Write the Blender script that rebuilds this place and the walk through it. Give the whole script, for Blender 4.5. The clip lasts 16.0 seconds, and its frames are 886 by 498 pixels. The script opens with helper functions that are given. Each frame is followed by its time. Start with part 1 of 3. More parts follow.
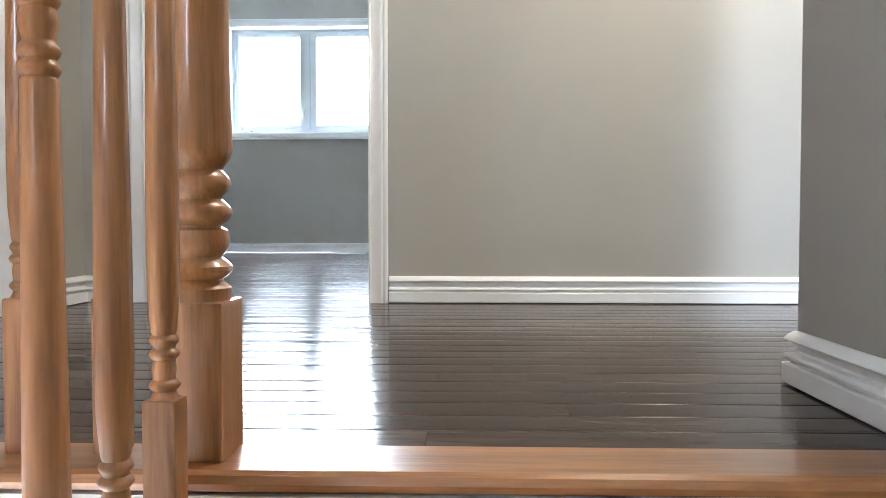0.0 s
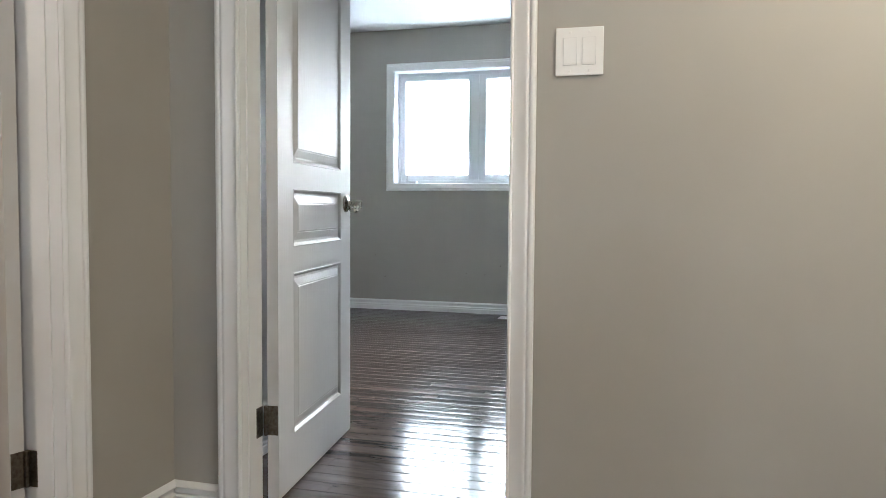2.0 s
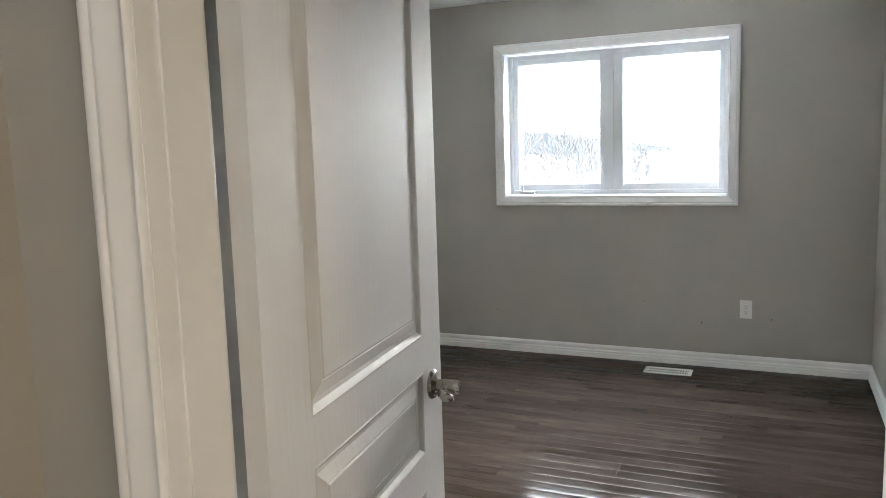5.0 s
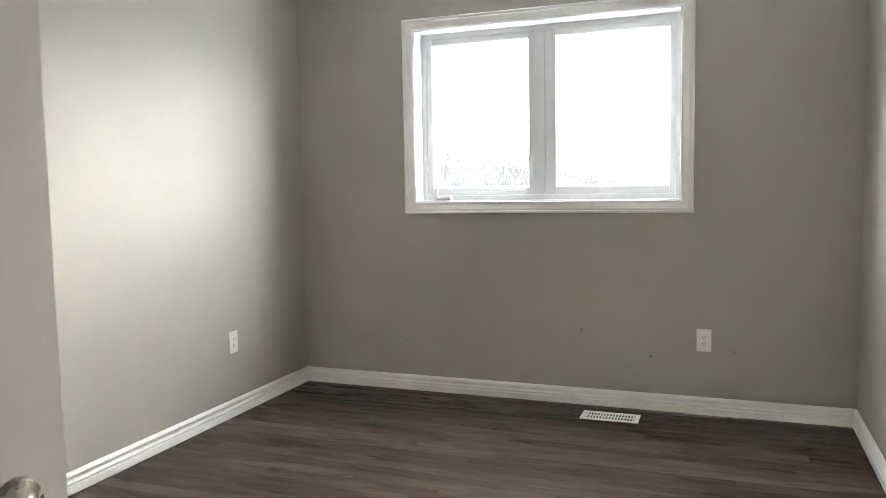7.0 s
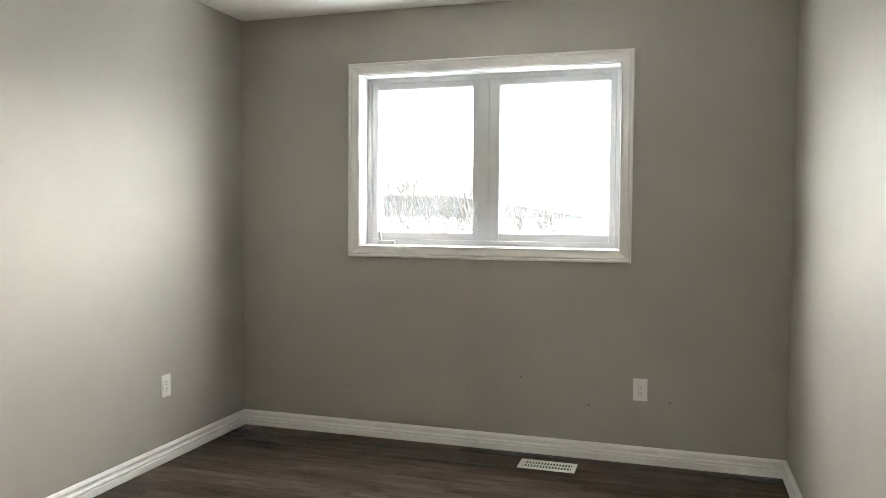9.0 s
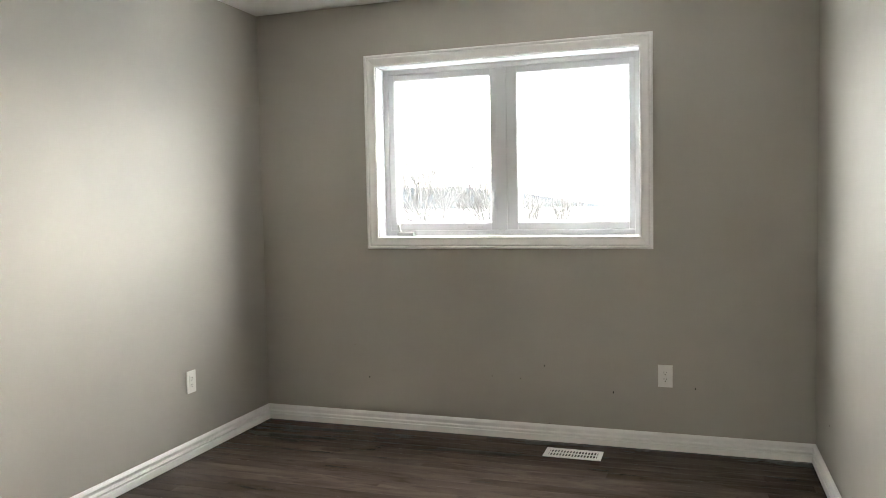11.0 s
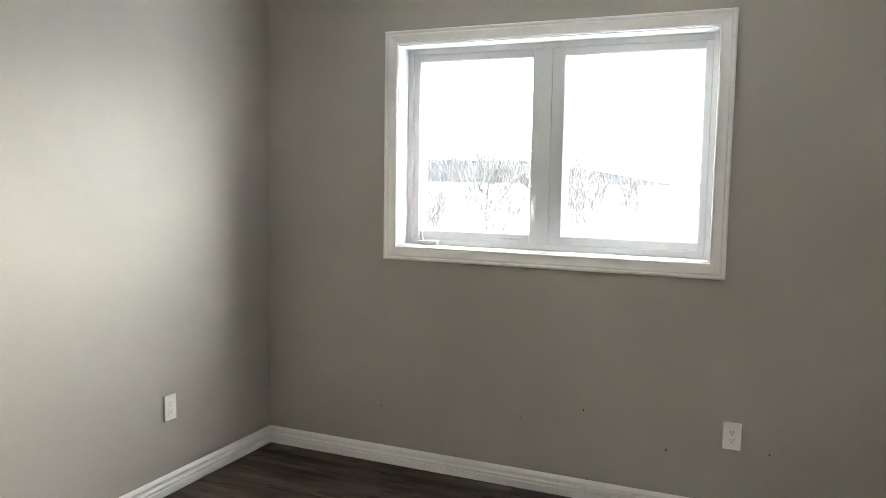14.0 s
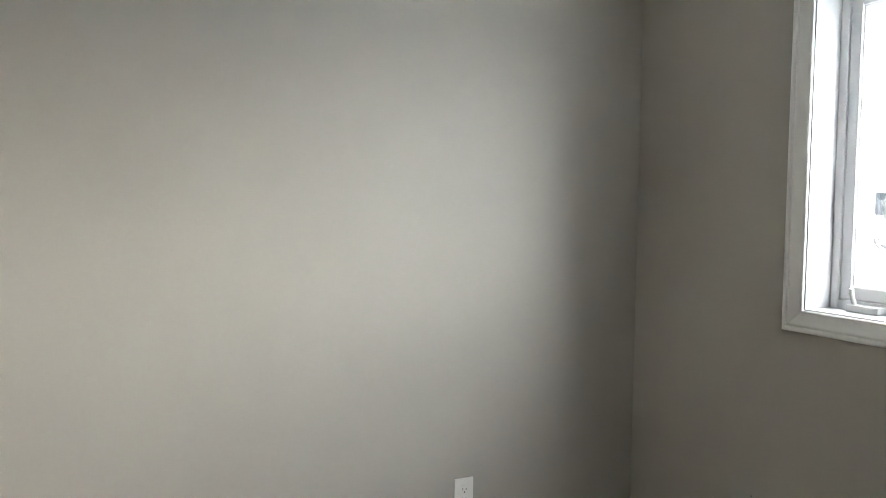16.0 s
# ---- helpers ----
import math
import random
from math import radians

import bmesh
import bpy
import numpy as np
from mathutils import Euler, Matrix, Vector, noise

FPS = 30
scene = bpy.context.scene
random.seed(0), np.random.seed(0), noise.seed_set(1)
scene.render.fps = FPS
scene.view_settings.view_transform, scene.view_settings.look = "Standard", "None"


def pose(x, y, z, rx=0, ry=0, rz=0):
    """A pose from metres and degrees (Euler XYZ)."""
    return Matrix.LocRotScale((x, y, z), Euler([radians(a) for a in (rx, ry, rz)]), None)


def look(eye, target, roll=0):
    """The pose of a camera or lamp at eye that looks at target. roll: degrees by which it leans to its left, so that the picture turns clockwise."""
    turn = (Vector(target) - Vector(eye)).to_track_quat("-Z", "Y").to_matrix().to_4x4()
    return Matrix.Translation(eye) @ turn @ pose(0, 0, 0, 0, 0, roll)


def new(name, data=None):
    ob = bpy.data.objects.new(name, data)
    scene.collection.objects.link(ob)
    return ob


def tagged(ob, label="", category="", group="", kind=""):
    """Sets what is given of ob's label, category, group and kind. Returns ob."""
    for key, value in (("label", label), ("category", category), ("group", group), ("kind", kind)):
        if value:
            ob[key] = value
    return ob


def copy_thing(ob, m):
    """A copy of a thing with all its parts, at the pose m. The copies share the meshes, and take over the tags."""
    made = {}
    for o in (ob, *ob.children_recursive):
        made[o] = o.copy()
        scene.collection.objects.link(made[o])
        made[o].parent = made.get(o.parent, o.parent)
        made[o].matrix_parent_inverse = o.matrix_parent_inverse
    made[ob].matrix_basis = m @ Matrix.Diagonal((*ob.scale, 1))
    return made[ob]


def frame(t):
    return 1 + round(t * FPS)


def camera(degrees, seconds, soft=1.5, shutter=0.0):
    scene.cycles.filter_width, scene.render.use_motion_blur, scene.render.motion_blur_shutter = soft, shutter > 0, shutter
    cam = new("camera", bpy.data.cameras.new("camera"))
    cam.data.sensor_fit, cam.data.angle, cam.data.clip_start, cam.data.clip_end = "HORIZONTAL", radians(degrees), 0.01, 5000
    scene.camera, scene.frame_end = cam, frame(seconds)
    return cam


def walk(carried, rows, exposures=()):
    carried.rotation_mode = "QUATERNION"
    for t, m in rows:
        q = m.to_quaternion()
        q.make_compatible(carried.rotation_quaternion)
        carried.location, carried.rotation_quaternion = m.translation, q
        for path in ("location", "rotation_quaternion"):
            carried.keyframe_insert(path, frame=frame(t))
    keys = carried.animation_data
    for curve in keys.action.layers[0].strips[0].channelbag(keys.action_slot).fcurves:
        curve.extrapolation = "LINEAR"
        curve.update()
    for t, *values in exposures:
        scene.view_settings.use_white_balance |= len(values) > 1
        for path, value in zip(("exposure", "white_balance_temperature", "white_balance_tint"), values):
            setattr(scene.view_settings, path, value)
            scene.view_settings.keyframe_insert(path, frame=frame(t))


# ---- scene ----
cam = camera(60.6, 16.0, soft=0.85, shutter=0.0)
PATH = [
    (0, (2.966, -6.986, 0.274), (2.903, -4.988, 0.206), -0.0),
    (0.3, (2.991, -6.898, 0.383), (2.852, -4.904, 0.314), 0.2),
    (0.5, (2.982, -6.816, 0.446), (2.788, -4.827, 0.386), 1.0),
    (0.7, (2.963, -6.725, 0.5), (2.736, -4.739, 0.434), 1.2),
    (1, (2.971, -6.627, 0.613), (2.721, -4.644, 0.533), 0.9),
    (1.3, (2.991, -6.537, 0.68), (2.712, -4.559, 0.587), 0.7),
    (1.5, (3.022, -6.468, 0.735), (2.677, -4.5, 0.634), 0.4),
    (2, (2.994, -6.296, 0.898), (2.451, -4.374, 0.791), 0.4),
    (2.5, (2.987, -6.127, 1.053), (2.374, -4.226, 0.94), 0.6),
    (3, (2.955, -5.962, 1.197), (2.138, -4.142, 1.056), -0.2),
    (3.2, (2.92, -5.886, 1.237), (1.996, -4.119, 1.077), -0.7),
    (5.3, (2.470, -4.898, 1.433), (1.7215, -3.061, 1.1755), -2.0),
    (5.5, (2.431, -4.788, 1.425), (1.720, -2.935, 1.1735), -2.0),
    (6, (2.395, -4.51, 1.369), (1.627, -2.675, 1.162), -1.9),
    (6.5, (2.4, -4.271, 1.316), (1.607, -2.44, 1.18), -2.4),
    (7, (2.457, -4.069, 1.217), (1.754, -2.205, 1.045), -1.0),
    (7.5, (2.532, -4.013, 1.143), (1.897, -2.129, 0.928), -1.2),
    (8, (2.538, -4.017, 1.13), (1.984, -2.105, 0.932), -0.9),
    (8.5, (2.545, -4.018, 1.24), (1.968, -2.11, 1.084), 0.1),
    (9, (2.525, -4.033, 1.301), (1.931, -2.125, 1.206), 0.4),
    (9.2, (2.541, -4.028, 1.297), (1.933, -2.124, 1.223), 0.3),
    (11.3, (2.495, -4.027, 1.294), (1.859, -2.134, 1.174), -1.1),
    (11.5, (2.488, -4.025, 1.287), (1.853, -2.131, 1.181), -0.6),
    (12, (2.464, -4.026, 1.301), (1.822, -2.134, 1.224), -0.0),
    (12.5, (2.439, -4.004, 1.351), (1.809, -2.11, 1.236), -0.0),
    (13, (2.418, -3.887, 1.399), (1.851, -1.976, 1.236), -0.3),
    (13.5, (2.461, -3.655, 1.459), (1.871, -1.755, 1.25), -0.1),
    (14, (2.455, -3.33, 1.452), (1.664, -1.503, 1.264), 0.9),
    (14.5, (2.417, -3.016, 1.462), (1.192, -1.441, 1.327), 1.1),
    (14.8, (2.419, -2.838, 1.435), (0.944, -1.493, 1.319), 1.3),
    (15, (2.421, -2.678, 1.444), (0.839, -1.463, 1.303), 0.7),
    (15.3, (2.357, -2.447, 1.453), (0.713, -1.319, 1.288), -0.5),
    (15.5, (2.381, -2.256, 1.464), (0.683, -1.213, 1.293), -1.1),
    (15.7, (2.321, -2.119, 1.48), (0.599, -1.12, 1.292), -1.2),
    (16, (2.334, -1.952, 1.414), (0.532, -1.091, 1.299), 0.7),
]
EXPOSURES = [(0.0, 6.28, 5200, 7), (0.5, 5.92, 5200, 7), (1.0, 5.73, 5280, 7), (2.0, 5.83, 5400, 7), (3.0, 5.88, 5430, 7), (5.5, 5.83, 6100, 10), (6.5, 5.97, 6400, 10), (7.5, 5.90, 6500, 10), (9.0, 5.73, 6700, 10), (13.0, 5.76, 6650, 10), (14.0, 5.72, 6550, 10), (14.5, 5.46, 6500, 10), (15.5, 5.59, 6350, 10), (16.0, 5.36, 6350, 10)]
walk(cam, [(t, look(eye, target, roll)) for t, eye, target, roll in PATH], EXPOSURES)

# ---- plan, in metres: floor at 0, window wall on y = 0 ----
CEIL = 2.44
ROOM_X, ROOM_Y = 3.055, -4.277          # right wall and door wall of the bedroom
HALL_Y = -4.390                         # hall face of the door wall
SIDE_X = 1.635                          # hall face of the side wall with the second door
EDGE_Y = -6.07                          # where the hall boards meet the oak nosing
STAIR_X0, STAIR_X1 = 2.65, 3.526        # newel line and stair wall
CORNER_Y = -5.69                        # outside corner of the stair wall
D0, D1, DH = 1.860, 2.628, 2.03         # bedroom door opening
RISER, RUN = 0.19, 0.22

# ---- world and light ----
world = bpy.data.worlds.new("overcast_sky")
scene.world = world
world.use_nodes = True
wn = world.node_tree
sky = wn.nodes.new("ShaderNodeTexSky")
sky.sky_type = 'NISHITA'
sky.sun_disc = False
sky.sun_elevation, sky.sun_rotation = radians(22), radians(6)
sky.air_density, sky.dust_density, sky.ozone_density = 1.0, 4.0, 1.0
pale = wn.nodes.new("ShaderNodeHueSaturation")
pale.inputs["Saturation"].default_value = 0.35
wn.links.new(sky.outputs[0], pale.inputs["Color"])
wn.links.new(pale.outputs[0], wn.nodes["Background"].inputs["Color"])
wn.nodes["Background"].inputs["Strength"].default_value = 0.05

sun_data = bpy.data.lights.new("overcast_sun", 'SUN')
sun_data.energy, sun_data.angle, sun_data.color = 1.5, radians(140), (1.0, 0.99, 0.97)
sun = new("overcast_sun", sun_data)
sun.matrix_world = look((0, 0, 30), (-0.8, -16, 30 - 3.2))


def area_lamp(name, at, to, w, h, power, colour):
    d = bpy.data.lights.new(name, 'AREA')
    d.shape, d.size, d.size_y, d.energy, d.color = 'RECTANGLE', w, h, power, colour
    ob = new(name, d)
    ob.matrix_world = look(at, to)
    return ob


# daylight in the unseen window across the hall, and the assumed, unseen lamps of hall and second room
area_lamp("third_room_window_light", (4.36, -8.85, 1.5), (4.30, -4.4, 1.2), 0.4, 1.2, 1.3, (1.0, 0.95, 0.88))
# added fill from behind the stairs; no source is known there
area_lamp("stairwell_fill_light", (2.2, -8.94, 1.5), (2.3, -4.4, 1.0), 0.5, 0.8, 0.24, (1.0, 0.88, 0.74))
# no fixture in view: ceiling lamp assumed from the warm upper wall
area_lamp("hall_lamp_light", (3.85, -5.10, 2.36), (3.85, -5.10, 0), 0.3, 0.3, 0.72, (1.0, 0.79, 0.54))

area_lamp("second_room_lamp_light", (0.5, -6.0, 2.36), (0.5, -6.0, 0), 0.3, 0.3, 0.56, (1.0, 0.74, 0.50))

# ---- materials ----


def mat(name, rough=0.5, metal=0.0):
    m = bpy.data.materials.new(name)
    m.use_nodes = True
    b = m.node_tree.nodes["Principled BSDF"]
    b.inputs["Roughness"].default_value = rough
    b.inputs["Metallic"].default_value = metal
    return m, m.node_tree, b


def coords(nt, scale=(1, 1, 1), kind="Object"):
    c = nt.nodes.new("ShaderNodeTexCoord")
    mp = nt.nodes.new("ShaderNodeMapping")
    mp.inputs["Scale"].default_value = scale
    nt.links.new(c.outputs[kind], mp.inputs["Vector"])
    return mp.outputs[0]


def noise_tex(nt, vec, scale, detail=3.0, rough=0.55, distort=0.0):
    n = nt.nodes.new("ShaderNodeTexNoise")
    n.inputs["Scale"].default_value = scale
    n.inputs["Detail"].default_value = detail
    n.inputs["Roughness"].default_value = rough
    n.inputs["Distortion"].default_value = distort
    nt.links.new(vec, n.inputs["Vector"])
    return n.outputs["Fac"]


def ramp(nt, fac, stops):
    r = nt.nodes.new("ShaderNodeValToRGB")
    e = r.color_ramp.elements
    while len(e) < len(stops):
        e.new(0.5)
    for k, (p, c) in enumerate(stops):
        e[k].position, e[k].color = p, (*c, 1)
    nt.links.new(fac, r.inputs["Fac"])
    return r.outputs["Color"]


def span(nt, fac, lo, hi):
    m = nt.nodes.new("ShaderNodeMapRange")
    m.inputs["To Min"].default_value, m.inputs["To Max"].default_value = lo, hi
    nt.links.new(fac, m.inputs["Value"])
    return m.outputs[0]


def mix(nt, fac, a, b, kind='MIX'):
    m = nt.nodes.new("ShaderNodeMix")
    m.data_type, m.blend_type = 'RGBA', kind
    for s, v in ((m.inputs[0], fac), (m.inputs[6], a), (m.inputs[7], b)):
        if isinstance(v, (int, float)):
            s.default_value = v
        elif isinstance(v, tuple):
            s.default_value = (*v, 1)
        else:
            nt.links.new(v, s)
    return m.outputs[2]


def bump(nt, b, height, strength, dist=0.002, prev=None):
    n = nt.nodes.new("ShaderNodeBump")
    n.inputs["Strength"].default_value, n.inputs["Distance"].default_value = strength, dist
    nt.links.new(height, n.inputs["Height"])
    if prev is not None:
        nt.links.new(prev, n.inputs["Normal"])
    nt.links.new(n.outputs[0], b.inputs["Normal"])
    return n.outputs[0]


def paint_mat(name, colour, rough, fine=260.0, bump_s=0.12, spread=0.05, blotch=1.3):
    m, nt, b = mat(name, rough)
    v = coords(nt)
    big = noise_tex(nt, v, blotch, 4)
    lo = tuple(c * (1 - spread) for c in colour)
    hi = tuple(min(1, c * (1 + spread)) for c in colour)
    nt.links.new(ramp(nt, big, [(0.3, lo), (0.7, hi)]), b.inputs["Base Color"])
    mid = noise_tex(nt, v, 9.0, 3)
    nt.links.new(span(nt, mid, rough - 0.06, rough + 0.08), b.inputs["Roughness"])
    n1 = bump(nt, b, noise_tex(nt, v, fine, 2), bump_s, 0.001)
    bump(nt, b, noise_tex(nt, v, 5.0, 2), 0.10, 0.004, n1)
    return m


WALL = paint_mat("greige_wall_paint", (0.405, 0.384, 0.340), 0.55)
CEILING = paint_mat("white_ceiling_paint", (0.80, 0.80, 0.78), 0.9, 140, 0.35)
# trim white lowered in colour to hold back daylight glare in the recess
LINER = paint_mat("white_liner_paint_dimmed", (0.52, 0.52, 0.53), 0.45, 90, 0.05, 0.03, 3.0)
TRIM = paint_mat("white_trim_paint", (0.82, 0.815, 0.80), 0.32, 90, 0.05, 0.03, 3.0)
VINYL = paint_mat("white_vinyl", (0.63, 0.635, 0.645), 0.38, 60, 0.03, 0.02, 3.0)
PLATE = paint_mat("white_plastic_plate", (0.82, 0.81, 0.78), 0.3, 60, 0.02, 0.015, 6.0)
CRANK = paint_mat("grey_plastic", (0.42, 0.42, 0.41), 0.35, 60, 0.02, 0.02, 6.0)
DARK, _nt, _b = mat("dark_slot", 0.7)
_b.inputs["Base Color"].default_value = (0.015, 0.014, 0.013, 1)


def door_mat():
    m, nt, b = mat("white_door_paint_over_woodgrain", 0.53)
    b.inputs["IOR"].default_value = 1.22
    v = coords(nt)
    big = noise_tex(nt, v, 2.2, 4)
    nt.links.new(ramp(nt, big, [(0.3, (0.60, 0.592, 0.578)), (0.7, (0.64, 0.632, 0.618))]), b.inputs["Base Color"])
    g = noise_tex(nt, coords(nt, (75, 75, 2.6)), 1.6, 3, 0.6, 1.2)
    w = nt.nodes.new("ShaderNodeTexWave")
    w.bands_direction = 'X'
    w.inputs["Scale"].default_value, w.inputs["Distortion"].default_value = 14, 9
    w.inputs["Detail"].default_value, w.inputs["Detail Scale"].default_value = 3, 1.2
    nt.links.new(coords(nt, (1.0, 1.0, 0.30)), w.inputs["Vector"])
    n1 = bump(nt, b, g, 0.28, 0.0009)
    bump(nt, b, w.outputs["Fac"], 0.08, 0.0012, n1)
    return m


DOOR = door_mat()


def wood_mat(name, dark, light, along, rough, coat=0.0, tone=0.25, random_tone=True):
    """Grain stretched along one axis."""
    m, nt, b = mat(name, rough)
    sc = [26.0, 26.0, 26.0]
    sc["xyz".index(along)] = 1.6
    v = coords(nt, tuple(sc))
    if random_tone:
        info = nt.nodes.new("ShaderNodeObjectInfo")
        add = nt.nodes.new("ShaderNodeVectorMath")
        add.operation = 'MULTIPLY_ADD'
        nt.links.new(info.outputs["Random"], add.inputs[0])
        add.inputs[1].default_value = (41.0, 73.0, 57.0)
        nt.links.new(v, add.inputs[2])
        v = add.outputs[0]
    g = noise_tex(nt, v, 1.0, 7, 0.62, 0.8)
    col = ramp(nt, g, [(0.32, dark), (0.5, tuple((a + c) / 2 for a, c in zip(dark, light))), (0.68, light)])
    fine = noise_tex(nt, v, 7.0, 4, 0.6)
    col = mix(nt, 0.35, col, ramp(nt, fine, [(0.3, dark), (0.7, light)]))
    if random_tone:
        t = span(nt, info.outputs["Random"], 1 - tone, 1 + tone)
        comb = nt.nodes.new("ShaderNodeCombineColor")
        for k in range(3):
            nt.links.new(t, comb.inputs[k])
        col = mix(nt, 1.0, col, comb.outputs[0], 'MULTIPLY')
    nt.links.new(col, b.inputs["Base Color"])
    nt.links.new(span(nt, g, rough - 0.05, rough + 0.09), b.inputs["Roughness"])
    if coat:
        b.inputs["Coat Weight"].default_value = coat
        b.inputs["Coat Roughness"].default_value = 0.06
    return m, nt, b, g, v




def plank_mat():
    """Dark grey-brown stain: soft cloudy tone, dark blotches drawn out along the board, faint grain."""
    m, nt, b = mat("dark_stained_plank", 0.10)
    b.inputs["IOR"].default_value = 1.165
    info = nt.nodes.new("ShaderNodeObjectInfo")

    def own(scale):
        add = nt.nodes.new("ShaderNodeVectorMath")
        add.operation = 'MULTIPLY_ADD'
        nt.links.new(info.outputs["Random"], add.inputs[0])
        add.inputs[1].default_value = (41.0, 73.0, 57.0)
        nt.links.new(coords(nt, scale), add.inputs[2])
        return add.outputs[0]

    cloud = noise_tex(nt, own((2.2, 9.0, 1.0)), 1.0, 4, 0.55, 0.5)
    col = ramp(nt, cloud, [(0.32, (0.054, 0.039, 0.030)), (0.55, (0.082, 0.061, 0.049)), (0.74, (0.112, 0.087, 0.072))])
    blot = noise_tex(nt, own((5.5, 26.0, 1.0)), 1.0, 3, 0.5, 0.9)
    dark = ramp(nt, blot, [(0.28, (0.62, 0.60, 0.58)), (0.46, (1, 1, 1))])
    col = mix(nt, 1.0, col, dark, 'MULTIPLY')
    fine = noise_tex(nt, own((3.0, 120.0, 1.0)), 1.0, 4, 0.6, 0.3)
    col = mix(nt, 1.0, col, ramp(nt, fine, [(0.3, (0.80, 0.79, 0.78)), (0.7, (1.0, 1.0, 1.0))]), 'MULTIPLY')
    tone = span(nt, info.outputs["Random"], 0.78, 1.22)
    comb = nt.nodes.new("ShaderNodeCombineColor")
    for k in range(3):
        nt.links.new(tone, comb.inputs[k])
    nt.links.new(mix(nt, 1.0, col, comb.outputs[0], 'MULTIPLY'), b.inputs["Base Color"])
    nt.links.new(span(nt, cloud, 0.07, 0.20), b.inputs["Roughness"])
    n1 = bump(nt, b, fine, 0.04, 0.0006)
    bump(nt, b, noise_tex(nt, coords(nt, (1.6, 15.0, 1.0)), 1.0, 2), 0.18, 0.0022, n1)
    return m


PLANK = plank_mat()
OAK, _nt, _b, _g, _v = wood_mat("golden_oak_varnish", (0.185, 0.070, 0.022), (0.53, 0.250, 0.084), "z", 0.34, 0.5, 0.10)
bump(_nt, _b, _g, 0.22, 0.0008)
OAK_X, _nt, _b, _g, _v = wood_mat("golden_oak_nosing", (0.185, 0.070, 0.022), (0.53, 0.250, 0.084), "x", 0.34, 0.5, 0.08)
bump(_nt, _b, _g, 0.22, 0.0008)
OAK_Y, _nt, _b, _g, _v = wood_mat("golden_oak_rail", (0.185, 0.070, 0.022), (0.53, 0.250, 0.084), "y", 0.34, 0.5, 0.08)
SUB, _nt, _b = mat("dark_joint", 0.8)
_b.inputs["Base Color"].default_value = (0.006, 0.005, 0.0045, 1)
NICKEL, _nt, _b = mat("satin_nickel", 0.24, 1.0)
_b.inputs["Base Color"].default_value = (0.34, 0.315, 0.275, 1)
_nt.links.new(span(_nt, noise_tex(_nt, coords(_nt), 60, 3), 0.18, 0.34), _b.inputs["Roughness"])
BRONZE, _nt, _b = mat("aged_nickel_hinge", 0.36, 1.0)
_nt.links.new(ramp(_nt, noise_tex(_nt, coords(_nt), 90, 4), [(0.3, (0.13, 0.108, 0.08)), (0.7, (0.25, 0.22, 0.18))]), _b.inputs["Base Color"])


def glass_mat():
    m = bpy.data.materials.new("window_glass")
    m.use_nodes = True
    nt = m.node_tree
    nt.nodes.clear()
    out = nt.nodes.new("ShaderNodeOutputMaterial")
    tr = nt.nodes.new("ShaderNodeBsdfTransparent")
    tr.inputs[0].default_value = (0.93, 0.95, 0.95, 1)
    gl = nt.nodes.new("ShaderNodeBsdfGlossy")
    gl.inputs["Roughness"].default_value = 0.02
    mx = nt.nodes.new("ShaderNodeMixShader")
    mx.inputs[0].default_value = 0.05
    nt.links.new(tr.outputs[0], mx.inputs[1])
    nt.links.new(gl.outputs[0], mx.inputs[2])
    # dried rain spots
    v = coords(nt)
    drops = nt.nodes.new("ShaderNodeTexVoronoi")
    drops.inputs["Scale"].default_value = 130
    nt.links.new(v, drops.inputs["Vector"])
    spots = ramp(nt, drops.outputs["Distance"], [(0.10, (1, 1, 1)), (0.24, (0, 0, 0))])
    patch = ramp(nt, noise_tex(nt, v, 3.0, 3), [(0.45, (0, 0, 0)), (0.62, (1, 1, 1))])
    amount = mix(nt, 1.0, spots, patch, 'MULTIPLY')
    amount = mix(nt, 1.0, amount, (0.25, 0.25, 0.25), 'MULTIPLY')
    haze = nt.nodes.new("ShaderNodeBsdfTranslucent")
    haze.inputs[0].default_value = (0.9, 0.93, 0.95, 1)
    mx2 = nt.nodes.new("ShaderNodeMixShader")
    nt.links.new(amount, mx2.inputs[0])
    nt.links.new(mx.outputs[0], mx2.inputs[1])
    nt.links.new(haze.outputs[0], mx2.inputs[2])
    nt.links.new(mx2.outputs[0], out.inputs[0])
    return m


GLASS = glass_mat()
SNOW, _nt, _b = mat("snow", 0.8)
_v = coords(_nt)
_nt.links.new(ramp(_nt, noise_tex(_nt, _v, 0.05, 5), [(0.35, (0.72, 0.75, 0.78)), (0.6, (0.86, 0.87, 0.88))]), _b.inputs["Base Color"])
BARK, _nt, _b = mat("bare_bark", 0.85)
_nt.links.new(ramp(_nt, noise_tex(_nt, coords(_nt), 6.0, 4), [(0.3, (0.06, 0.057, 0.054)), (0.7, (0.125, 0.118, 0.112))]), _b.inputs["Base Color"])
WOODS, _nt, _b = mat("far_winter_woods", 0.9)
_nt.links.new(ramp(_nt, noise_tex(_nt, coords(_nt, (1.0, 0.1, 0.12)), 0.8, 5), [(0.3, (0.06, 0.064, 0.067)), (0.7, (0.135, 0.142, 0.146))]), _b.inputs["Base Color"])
BENCH_PAINT = paint_mat("weathered_bench_paint", (0.09, 0.105, 0.12), 0.8, 40, 0.3)

# ---- mesh helpers ----


